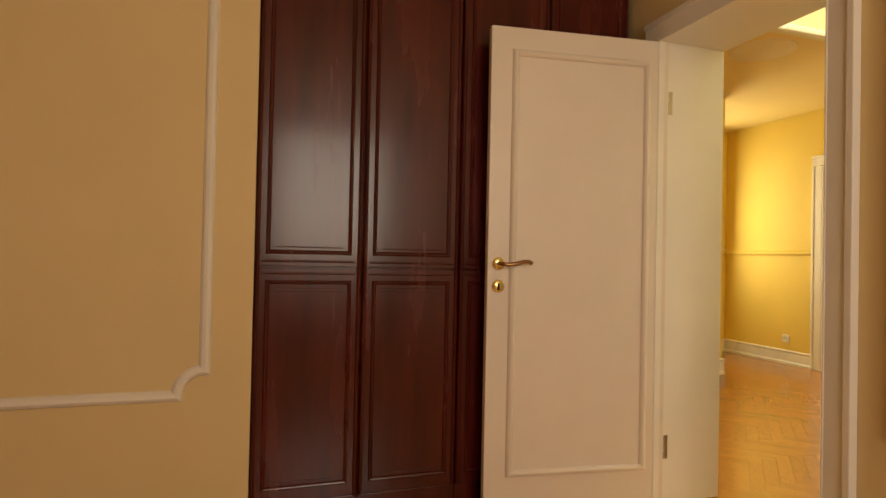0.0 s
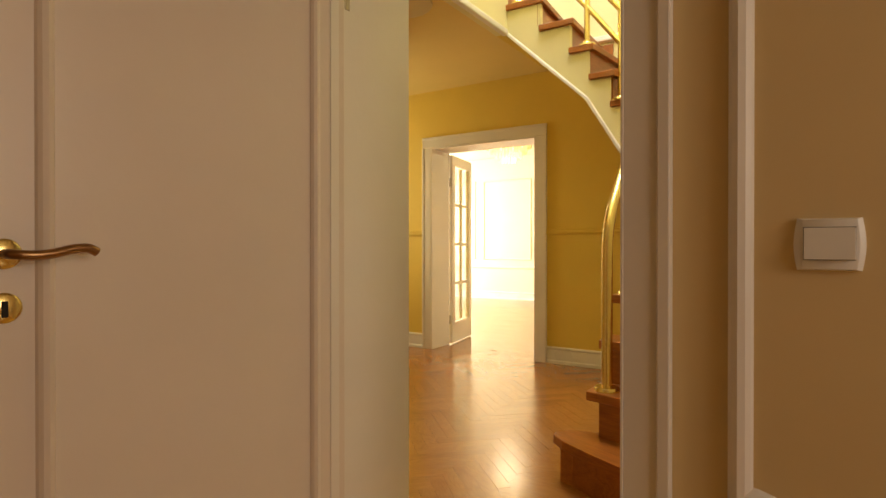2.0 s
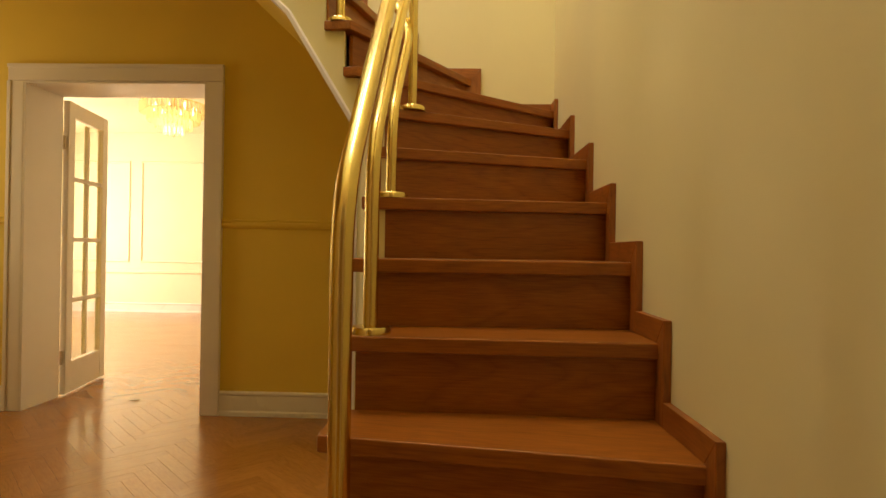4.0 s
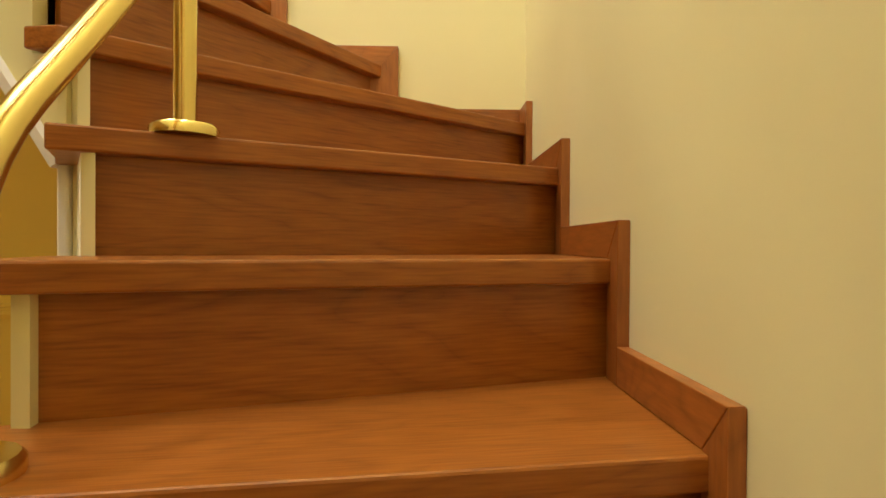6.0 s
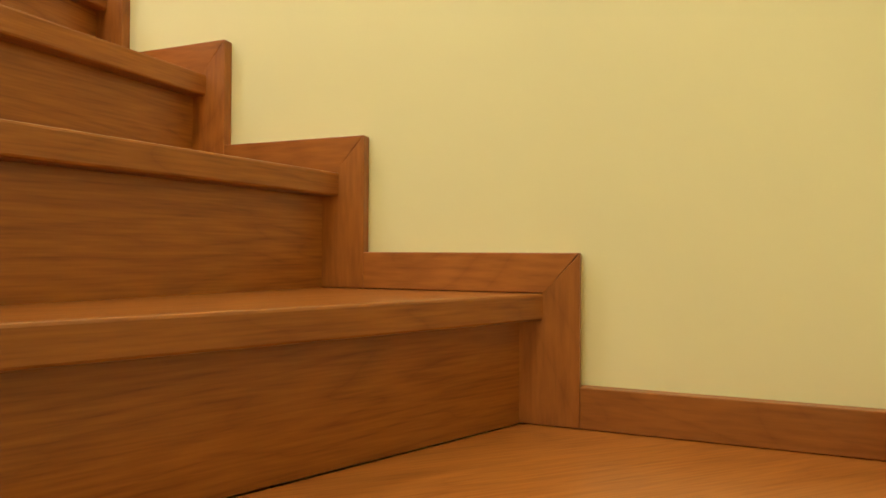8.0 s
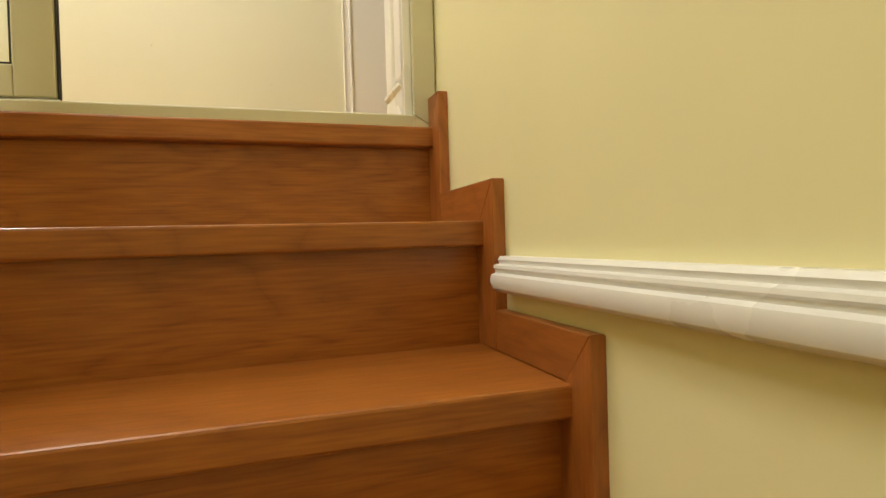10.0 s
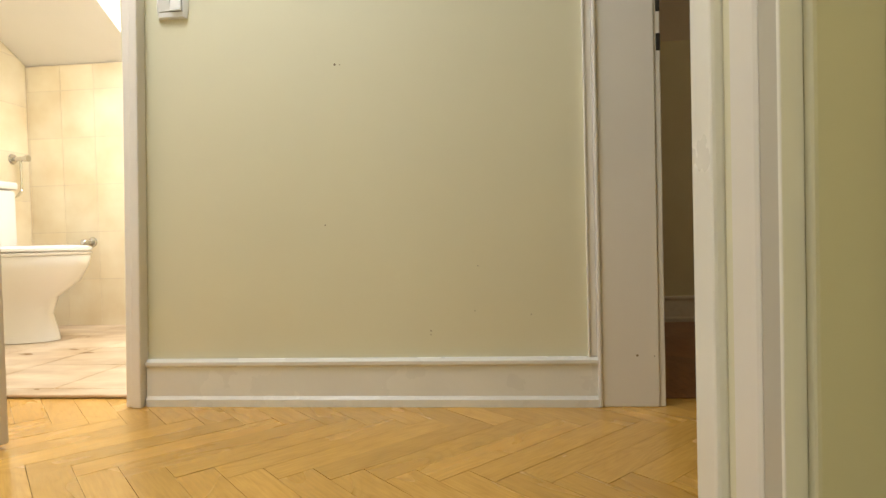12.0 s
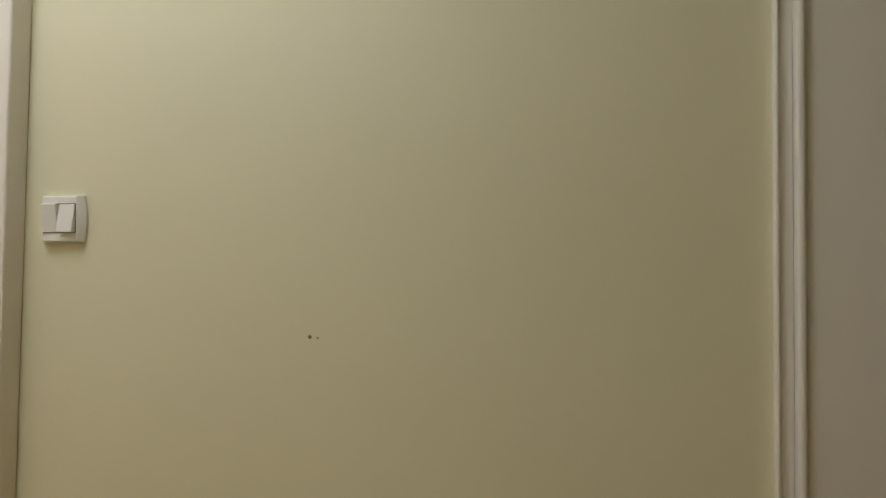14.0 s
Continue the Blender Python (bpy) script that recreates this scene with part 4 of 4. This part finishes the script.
# crystal chandelier: rings of glass rods and drops round lit bulbs
ch = thing("chandelier", "lit crystal chandelier with tiers of glass rods", "chandelier", (-3.6, 5.93, 2.75))
part("canopy", lathe([(0.0, 2.749), (0.07, 2.749), (0.07, 2.73), (0.02, 2.71), (0.0, 2.71)], 24, "Z", (-3.6, 5.93, 0)), M_BRASS, ch)
part("stem", tube([(-3.6, 5.93, 2.72), (-3.6, 5.93, 2.40)], 0.009, 10), M_BRASS, ch)
for r, z, length, count in ((0.32, 2.53, 0.10, 44), (0.25, 2.46, 0.11, 34), (0.17, 2.39, 0.11, 24), (0.09, 2.32, 0.10, 12)):
    part("hoop", tube([(-3.6 + r * math.cos(a), 5.93 + r * math.sin(a), z + 0.004) for a in [2 * math.pi * k / 32 for k in range(33)]], 0.006, 6), M_BRASS, ch)
    for k in range(count):
        a = 2 * math.pi * k / count
        x, y = -3.6 + r * math.cos(a), 5.93 + r * math.sin(a)
        h = 0.015
        bm = bmesh.new()
        top = [bm.verts.new((x + h * math.cos(a + j * math.pi / 2), y + h * math.sin(a + j * math.pi / 2), z)) for j in range(4)]
        low = [bm.verts.new((x + h * math.cos(a + j * math.pi / 2), y + h * math.sin(a + j * math.pi / 2), z - length)) for j in range(4)]
        tip = bm.verts.new((x, y, z - length - 0.02))
        bm.faces.new(top)
        for j in range(4):
            bm.faces.new((top[j], low[j], low[(j + 1) % 4], top[(j + 1) % 4]))
            bm.faces.new((low[j], tip, low[(j + 1) % 4]))
        part("crystal_rod", bm, M_CRYSTAL, ch)
for k in range(8):
    a = 2 * math.pi * k / 8 + 0.2
    part("bulb", lathe([(0.0, 2.455), (0.012, 2.46), (0.020, 2.48), (0.016, 2.50), (0.006, 2.53), (0.0, 2.535)], 12, "Z", (-3.6 + 0.21 * math.cos(a), 5.93 + 0.21 * math.sin(a), 0)), M_BULB, ch)
speck = thing("floor_speck", "small dark leaf lying on the parquet", "debris", (-2.633, 3.623, 0.002))
part("blade", prism([(-2.665, 3.615, 0.002), (-2.63, 3.608, 0.003), (-2.60, 3.624, 0.006), (-2.63, 3.638, 0.003)], (0, 0, 0.002)), M_DIRT, speck)

# ---- glazed door at the head of the stairs ----
slide = tagged(thing("door_3", "pale green aluminium glazed door at the head of the stairs", "door"), kind="structure")
FX0, FX1 = -1.952, -1.900
part("sill_rail", box((FX0, 1.70, 2.971), (FX1, 3.112, 2.999), 0.003), M_ALU, slide)
part("sill_track", box((FX0 - 0.012, 1.70, 2.9995), (FX0 + 0.022, 3.07, 3.006), 0.001), M_BASE, slide)
part("frame_stile", box((FX0, 3.110, 2.971), (FX1, 3.158, 5.06), 0.003), M_ALU, slide)
part("frame_strip", box((FX0 + 0.001, 3.098, 2.999), (FX0 + 0.036, 3.1098, 5.03), 0.0015), M_STRIP, slide)
part("frame_lip", box((FX0 + 0.0365, 3.094, 2.999), (FX0 + 0.0415, 3.1098, 5.03), 0.001), M_BASE, slide)
part("corner_joint", prism([(FX1 + 0.0002, 3.1095, 2.9995), (FX1 + 0.0002, 3.1105, 2.9995), (FX1 + 0.0002, 3.1575, 2.9725), (FX1 + 0.0002, 3.1565, 2.9725)], (0.0006, 0, 0)), M_DARK, slide)
part("frame_stile", box((FX0, 1.70, 2.9995), (FX1, 1.745, 5.06), 0.003), M_ALU, slide)
part("frame_head", box((FX0, 1.7455, 5.02), (FX1, 3.1095, 5.06), 0.003), M_ALU, slide)
part("door_stile", box((-1.923, 2.421, 3.004), (-1.907, 2.4845, 5.018), 0.003), M_ALU, slide)
part("door_stile", box((-1.943, 1.748, 3.008), (-1.907, 1.812, 5.018), 0.003), M_ALU, slide)
part("door_rail", box((-1.942, 1.8125, 3.004), (-1.908, 2.4205, 3.058), 0.003), M_ALU, slide)
part("door_rail", box((-1.942, 1.8125, 4.95), (-1.908, 2.4205, 5.018), 0.003), M_ALU, slide)
part("gasket", box((-1.922, 2.485, 3.004), (-1.909, 2.488, 5.018)), M_DARK, slide)
part("glazing_seal", box((-1.9085, 1.8125, 3.0582), (-1.9065, 2.4175, 3.061)), M_DARK, slide)
part("glazing_seal", box((-1.9085, 2.4178, 3.0582), (-1.9065, 2.4207, 4.95)), M_DARK, slide)
pane = part("pane", box((-1.927, 1.81, 3.056), (-1.922, 2.423, 4.952)), M_GLASS, slide)
pane.visible_shadow = False

# ---- the landing ----
casing("door_trim_4", "white painted trim of the dark room doorway", "x", -2.87, 1, 3.274, 4.05, 4.97, 0.140, 0.016, 2.97, edge=0.007)
trim5 = casing("door_trim_5", "slim white trim round the bathroom doorway", "x", -2.87, 1, 1.16, 1.962, 4.97, 0.042, 0.022, 2.97)
# the upright beside the landing wall stands proud, sheared to fit the camera's view
for v in max(trim5.children, key=lambda c: max(p.co.y for p in c.data.vertices) - (9 if c.name.startswith("head") else 0)).data.vertices:
    v.co.y += (v.co.z - FLOOR2) * 0.027 - 0.004
    if v.co.x > -2.86:
        v.co.x += 0.006
lining = tagged(thing("door_lining", "white lining of the dark room doorway with two strike slots", "door frame"), kind="structure")
part("side_board", box((-2.975, 3.2745, 2.97), (-2.858, 3.288, 4.97), 0.002), M_WHITE, lining)
part("door_stop", box((-2.975, 3.2885, 2.97), (-2.900, 3.298, 4.97), 0.002), M_WHITE, lining)
for z0, z1 in ((3.800, 3.840), (3.890, 3.918)):
    part("strike_slot", box((-2.864, 3.2785, z0), (-2.8572, 3.2885, z1), 0.001), M_DARK, lining)
lining = tagged(thing("door_lining", "white lining of the bathroom doorway", "door frame"), kind="structure")
part("side_board", prism([(-2.975, 1.952, 2.97), (-2.975, 1.962, 2.97), (-2.975, 2.014, 4.968), (-2.975, 2.004, 4.968)], (0.123, 0, 0), 0.002), M_WHITE, lining)
part("side_board", box((-2.975, 1.158, 2.97), (-2.853, 1.174, 4.97), 0.002), M_WHITE, lining)
strip = tagged(thing("trim_strip", "white rebated strip on the landing wall beside the wide door trim", "trim"), kind="structure")
part("strip", box((-2.8702, 3.1125, 3.0885), (-2.862, 3.1322, 5.10), 0.001), M_WHITE, strip)
part("lip", box((-2.8615, 3.1115, 3.0885), (-2.856, 3.1155, 5.10), 0.0015), M_WHITE, strip)
# bathroom door leaf, standing ajar over the landing
ajar = tagged(thing("door_4", "white bathroom door standing ajar with a brass lever", "door", (-2.842, 1.165, FLOOR2), turn=68.0), kind="structure")
LEAF4 = 0.775
part("leaf", local(box((0.004, -0.019, 0.010), (LEAF4, 0.019, 1.985), 0.003), ajar), M_DOOR, ajar)
for side in (1, -1):
    pts = [(0.105, 0.019 * side, 0.165), (LEAF4 - 0.105, 0.019 * side, 0.165), (LEAF4 - 0.105, 0.019 * side, 1.885), (0.105, 0.019 * side, 1.885)]
    mould_path([ajar.matrix_basis @ Vector(p) for p in pts], (ajar.matrix_basis.to_3x3() @ Vector((0, side, 0))), M_DOOR, ajar, 0.75)
    lever_set(ajar, LEAF4 - 0.045, 0.965, 0.019 * side, -1, M_BRASS, M_BRASS)
for z in (FLOOR2 + 0.243, FLOOR2 + 1.726):
    part("hinge", lathe([(0.0, z - 0.05), (0.008, z - 0.05), (0.008, z + 0.05), (0.0, z + 0.05)], 12, "Z", (-2.838, 1.158, 0)), M_STEEL, ajar)
stub = tagged(thing("wall_end_trim", "white trim and moulding on the wall end beside the glazed door", "trim"), kind="structure")
part("corner_strip", box((-2.106, 3.100, 3.09), (-2.050, 3.1135, 5.0), 0.004), M_BASE, stub)
part("groove_strip", box((-2.008, 3.098, 3.090), (-1.954, 3.1135, 5.0), 0.006), M_WHITE, stub)

marks = ((2.515, 3.812, 0.003), (2.527, 3.811, 0.0018), (2.479, 3.418, 0.0018), (2.736, 3.153, 0.0022), (2.736, 3.143, 0.0018), (2.855, 3.31, 0.0015), (2.845, 3.20, 0.0014), (2.98, 3.19, 0.0015))
facing = bpy.data.objects["wall_landing_facing"]
for y, z, r in marks:
    part("scuff", lathe([(0.0, -2.8698), (r, -2.8698), (r * 0.8, -2.8692), (0.0, -2.8692)], 7, "X", (0, y, z)), M_DIRT, facing)

for y, z, r in ((3.223, 3.092, 0.005), (3.262, 3.09, 0.0025)):
    part("chip", lathe([(0.0, -2.8538), (r * 0.6, -2.8538), (r * 0.5, -2.8532), (0.0, -2.8532)], 7, "X", (0, y, z)), M_DIRT, facing)

# ---- the bathroom ----
wc = thing("toilet", "white ceramic toilet with closed lid and cistern on a tiled floor", "toilet", (-3.765, 0.535, FLOOR2))


def loft(rings, seg=28):
    """Egg-shaped rings (centre y, half width, half length, z) joined into one skin."""
    bm = bmesh.new()
    rows = []
    for cy, w, l, z in rings:
        ring = []
        for k in range(seg):
            a = 2 * math.pi * k / seg
            c, s = math.cos(a), math.sin(a)
            ring.append(bm.verts.new((-3.65 + w * c * (1 - 0.12 * max(0, s)), cy + l * s, z)))
        rows.append(ring)
    for r, s in zip(rows, rows[1:]):
        for j in range(seg):
            bm.faces.new((r[j], r[(j + 1) % seg], s[(j + 1) % seg], s[j]))
    bm.faces.new(rows[0][::-1])
    bm.faces.new(rows[-1])
    return bm


def wc_part(name, bm, mat):
    """A piece of the toilet, scaled against the wall to fit the camera's view."""
    for v in bm.verts:
        v.co = (v.co.x - 0.115, 0.535 + (v.co.y - 0.56) * 0.9, 2.98 + (v.co.z - 2.98) * 1.035)
    return part(name, bm, mat, wc)


F = FLOOR2 + 0.012
smooth(wc_part("bowl", loft([(0.86, 0.108, 0.235, F), (0.86, 0.106, 0.230, F + 0.02), (0.85, 0.104, 0.210, F + 0.11), (0.86, 0.122, 0.225, F + 0.18), (0.90, 0.165, 0.295, F + 0.245),
                          (0.915, 0.188, 0.320, F + 0.305), (0.92, 0.192, 0.328, F + 0.345), (0.92, 0.190, 0.324, F + 0.352)]), M_CERAMIC), 60)
smooth(wc_part("seat", loft([(0.925, 0.192, 0.322, F + 0.353), (0.925, 0.197, 0.327, F + 0.357), (0.925, 0.197, 0.327, F + 0.364), (0.925, 0.192, 0.322, F + 0.367)]), M_CERAMIC), 50)
smooth(wc_part("lid", loft([(0.925, 0.192, 0.324, F + 0.369), (0.925, 0.198, 0.330, F + 0.373), (0.925, 0.197, 0.329, F + 0.383), (0.925, 0.180, 0.310, F + 0.391), (0.925, 0.11, 0.20, F + 0.395)]), M_CERAMIC), 50)
smooth(wc_part("cistern", box((-3.825, 0.562, F + 0.34), (-3.475, 0.735, F + 0.645), 0.018), M_CERAMIC))
smooth(wc_part("cistern_lid", box((-3.832, 0.560, F + 0.646), (-3.468, 0.742, F + 0.682), 0.012), M_CERAMIC))
wc_part("flush_button", lathe([(0.0, F + 0.682), (0.022, F + 0.682), (0.020, F + 0.690), (0.0, F + 0.690)], 20, "Z", (-3.65, 0.65, 0)), M_CHROME)
wc_part("bolt_cap", lathe([(0.0, 0.094), (0.006, 0.094), (0.004, 0.106), (0.0, 0.106)], 10, "X", (-3.65, 0.74, F + 0.06)), M_DARK)


def tap_valve(at, name, label, hose=False):
    v = thing(name, label, "valve", at)
    x, y, z = at
    smooth(part("rose", lathe([(0.0, x), (0.026, x), (0.022, x + 0.008), (0.010, x + 0.012), (0.0, x + 0.012)], 20, "X", (0, y, z)), M_CHROME, v))
    smooth(part("body", lathe([(0.0, x + 0.01), (0.010, x + 0.01), (0.010, x + 0.05), (0.0, x + 0.05)], 14, "X", (0, y, z)), M_CHROME, v))
    smooth(part("knob", lathe([(0.0, x + 0.05), (0.014, x + 0.05), (0.015, x + 0.065), (0.010, x + 0.07), (0.0, x + 0.07)], 14, "X", (0, y, z)), M_CHROME, v))
    if hose:
        smooth(part("hose", tube(rounded([(x + 0.03, y, z - 0.01), (x + 0.03, y, z - 0.16), (x + 0.03, y - 0.06, z - 0.19), (x + 0.06, y - 0.13, z - 0.19)], 0.04, 5), 0.006, 10), M_CHROME, v), 60)


tap_valve((-4.1995, 0.862, 3.402), "angle_valve", "small chrome angle valve on the beige tiles")


def clip(poly, planes):
    """Cuts a 2D polygon by half planes a*x + b*y <= c."""
    for a, b, c in planes:
        out = []
        for p, q in zip(poly, poly[1:] + poly[:1]):
            dp, dq = a * p[0] + b * p[1] - c, a * q[0] + b * q[1] - c
            if dp <= 0:
                out.append(p)
            if dp * dq < 0:
                t = dp / (dp - dq)
                out.append((p[0] + (q[0] - p[0]) * t, p[1] + (q[1] - p[1]) * t))
        poly = out
        if len(poly) < 3:
            return []
    return poly


def area_of(poly):
    return abs(sum(p[0] * q[1] - q[0] * p[1] for p, q in zip(poly, poly[1:] + poly[:1]))) / 2


def tile_field(parent, place, lift, w, h, u0, u1, v0, v1, planes, mat, gap=0.003, start=(0, 0)):
    """Tiles of w x h over a field; place(u, v) gives the point on the wall."""
    u = u0 - start[0]
    while u < u1:
        v = v0 - start[1]
        while v < v1:
            p = clip([(u + gap / 2, v + gap / 2), (u + w - gap / 2, v + gap / 2), (u + w - gap / 2, v + h - gap / 2), (u + gap / 2, v + h - gap / 2)],
                     [(-1, 0, -u0), (1, 0, u1), (0, -1, -v0), (0, 1, v1)] + planes)
            if len(p) > 2 and area_of(p) > 2e-4:
                part("tile", prism([place(a, b) for a, b in p], lift), mat, parent)
            v += h
        u += w


knee = tagged(thing("wall_tiling_back", "beige glazed wall tiles behind the toilet", "wall tiles"), kind="structure")
part("grout", box((-4.2125, 0.523, 2.972), (-4.2013, 2.299, 4.304)), M_TGROUT, knee)
tile_field(knee, lambda a, b: (-4.205, a, b), (0.005, 0, 0), 0.178, 0.24, 0.533, 2.29, 2.98, 4.300, [], M_TILE, start=(0.169, 0.005))
side = tagged(thing("wall_tiling_side", "beige glazed wall tiles under the sloping ceiling", "wall tiles"), kind="structure")
part("grout", prism([(-4.2045, 0.5225, 2.972), (-2.98, 0.5225, 2.972), (-2.98, 0.5225, BATH_Z + 1.22 * ROOF), (-4.2045, 0.5225, BATH_Z - 0.005)], (0, 0.0092, 0)), M_TGROUT, side)
tile_field(side, lambda a, b: (a, 0.528, b), (0, 0.005, 0), 0.19, 0.24, -4.198, -2.98, 2.98, 5.1, [(-ROOF, 1, BATH_Z + 4.2 * ROOF - 0.004)], M_TILE, start=(0, 0.083))
tap = thing("stop_valve", "small chrome stop valve with a bent hose to the cistern", "valve", (-4.10, 0.534, 3.82))
smooth(part("rose", lathe([(0.0, 0.5335), (0.026, 0.5335), (0.022, 0.541), (0.010, 0.545), (0.0, 0.545)], 20, "Y", (-4.10, 0, 3.822)), M_CHROME, tap))
smooth(part("body", lathe([(0.0, 0.543), (0.011, 0.543), (0.011, 0.598), (0.016, 0.599), (0.016, 0.618), (0.0, 0.618)], 14, "Y", (-4.10, 0, 3.822)), M_CHROME, tap))
smooth(part("hose", tube(rounded([(-4.10, 0.575, 3.817), (-4.10, 0.575, 3.66), (-4.06, 0.585, 3.632), (-3.90, 0.61, 3.626)], 0.04, 5), 0.006, 10), M_CHROME, tap), 60)

# ---- floors, piece by piece ----
tiles = tagged(thing("floor_bathroom", "worn travertine-look tiles on the bathroom floor", "floor tiles"), kind="structure")
part("mortar", box((-4.20, 0.53, 2.959), (-2.95, 2.30, 2.9785)), M_TGROUT, tiles)
c45 = math.sqrt(0.5)
for i in range(5):
    for j in range(-2, 6):
        x1, y0 = -2.99 - 0.3 * i, 1.04 + 0.3 * j
        p = clip([(x1 - 0.298, y0 + 0.002), (x1 - 0.002, y0 + 0.002), (x1 - 0.002, y0 + 0.298), (x1 - 0.298, y0 + 0.298)], [(-1, 0, 4.199), (0, -1, -0.534), (0, 1, 2.29)])
        if len(p) > 2 and area_of(p) > 3e-4:
            part("tile", flat(p, 2.9722, 2.980), M_FTILE, tiles)
part("threshold", box((-2.987, 1.176, 2.9725), (-2.922, 1.955, 2.981), 0.003), M_FTILE, tiles)


def herringbone(parent, x0, x1, y0, y1, z, mat, near, w=0.066, n=6, limit=300, holes=()):
    """Oak blocks laid in herringbone at 45 degrees; the blocks inside the stretch `near` are parts, the rest one joined sheet."""
    l = w * n
    g = 0.0004
    cx, cy = (x0 + x1) / 2, (y0 + y1) / 2
    reach = max(x1 - x0, y1 - y0)
    shared = None
    rest = bmesh.new()
    made = 0
    k = int(reach / l) + 2
    m = int(reach / w) + 8
    for j in range(-k, k + 1):
        for i in range(-m, m + 1):
            ox, oy = i * w + j * l, i * w - j * l
            for kind in (0, 1):
                a0, b0, a1, b1 = (ox, oy, ox + l, oy + w) if kind == 0 else (ox + l, oy - (l - w), ox + l + w, oy + w)
                mx, my = cx + ((a0 + a1) / 2 - (b0 + b1) / 2) * c45, cy + ((a0 + a1) / 2 + (b0 + b1) / 2) * c45
                if not (x0 - l < mx < x1 + l and y0 - l < my < y1 + l):
                    continue
                quad = [(a0 + g, b0 + g), (a1 - g, b0 + g), (a1 - g, b1 - g), (a0 + g, b1 - g)]
                quad = [(cx + (a - b) * c45, cy + (a + b) * c45) for a, b in quad]
                p = clip(quad, [(-1, 0, -x0), (1, 0, x1), (0, -1, -y0), (0, 1, y1)])
                if len(p) < 3 or area_of(p) < 2e-4:
                    continue
                whole = area_of(p) > (l * w) * 0.97
                if near[0] < mx < near[1] and near[2] < my < near[3] and made < limit:
                    made += 1
                    ang = radians(45 if kind == 0 else 135)
                    c, s = math.cos(ang), math.sin(ang)
                    if whole and shared:
                        ob = new("parquet_block", shared)
                    else:
                        pts = [((x - mx) * c + (y - my) * s, -(x - mx) * s + (y - my) * c) for x, y in p]
                        bm = bmesh.new()
                        vs = [bm.verts.new((a, b, 0)) for a, b in pts]
                        lo = [bm.verts.new((a, b, -0.011)) for a, b in pts]
                        bm.faces.new(vs)
                        for q in range(len(vs)):
                            bm.faces.new((vs[q], lo[q], lo[(q + 1) % len(vs)], vs[(q + 1) % len(vs)]))
                        bmesh.ops.recalc_face_normals(bm, faces=bm.faces)
                        me = bpy.data.meshes.new("parquet_block")
                        bm.to_mesh(me)
                        bm.free()
                        if me.polygons[0].normal.z < 0:
                            me.flip_normals()
                        me.materials.append(mat)
                        ob = new("parquet_block", me)
                        if whole:
                            shared = me
                    ob.parent = parent
                    ob.matrix_parent_inverse = parent.matrix_basis.inverted()
                    ob.matrix_basis = pose(mx, my, z + random.uniform(-0.0003, 0.0003), random.uniform(-0.06, 0.06), random.uniform(-0.06, 0.06), math.degrees(ang))
                else:
                    rest.faces.new([rest.verts.new((x, y, z)) for x, y in p])
    if rest.faces:
        ob = part("parquet_field", rest, mat, parent)
        ob["kind"] = "stuff"
    else:
        rest.free()


herringbone(bpy.data.objects["floor_upper_base"], -2.925, -1.95, 0.4, 5.0, 2.97, M_OAK, (-3.0, -1.9, 1.5, 4.2))
herringbone(bpy.data.objects["floor_hall_base"], -4.4, 0.0, 0.06, 3.652, 0.0, M_OAK_HALL, (-3.0, -1.05, 0.4, 3.7))
herringbone(bpy.data.objects["floor_living_base"], -7.0, -0.9, 3.653, 8.5, 0.0, M_OAK_HALL, (0, 0, 0, 0))
dark = tagged(thing("floor_dark_room", "brown parquet, darker than the landing's, in the room beyond it", "floor"), kind="structure")
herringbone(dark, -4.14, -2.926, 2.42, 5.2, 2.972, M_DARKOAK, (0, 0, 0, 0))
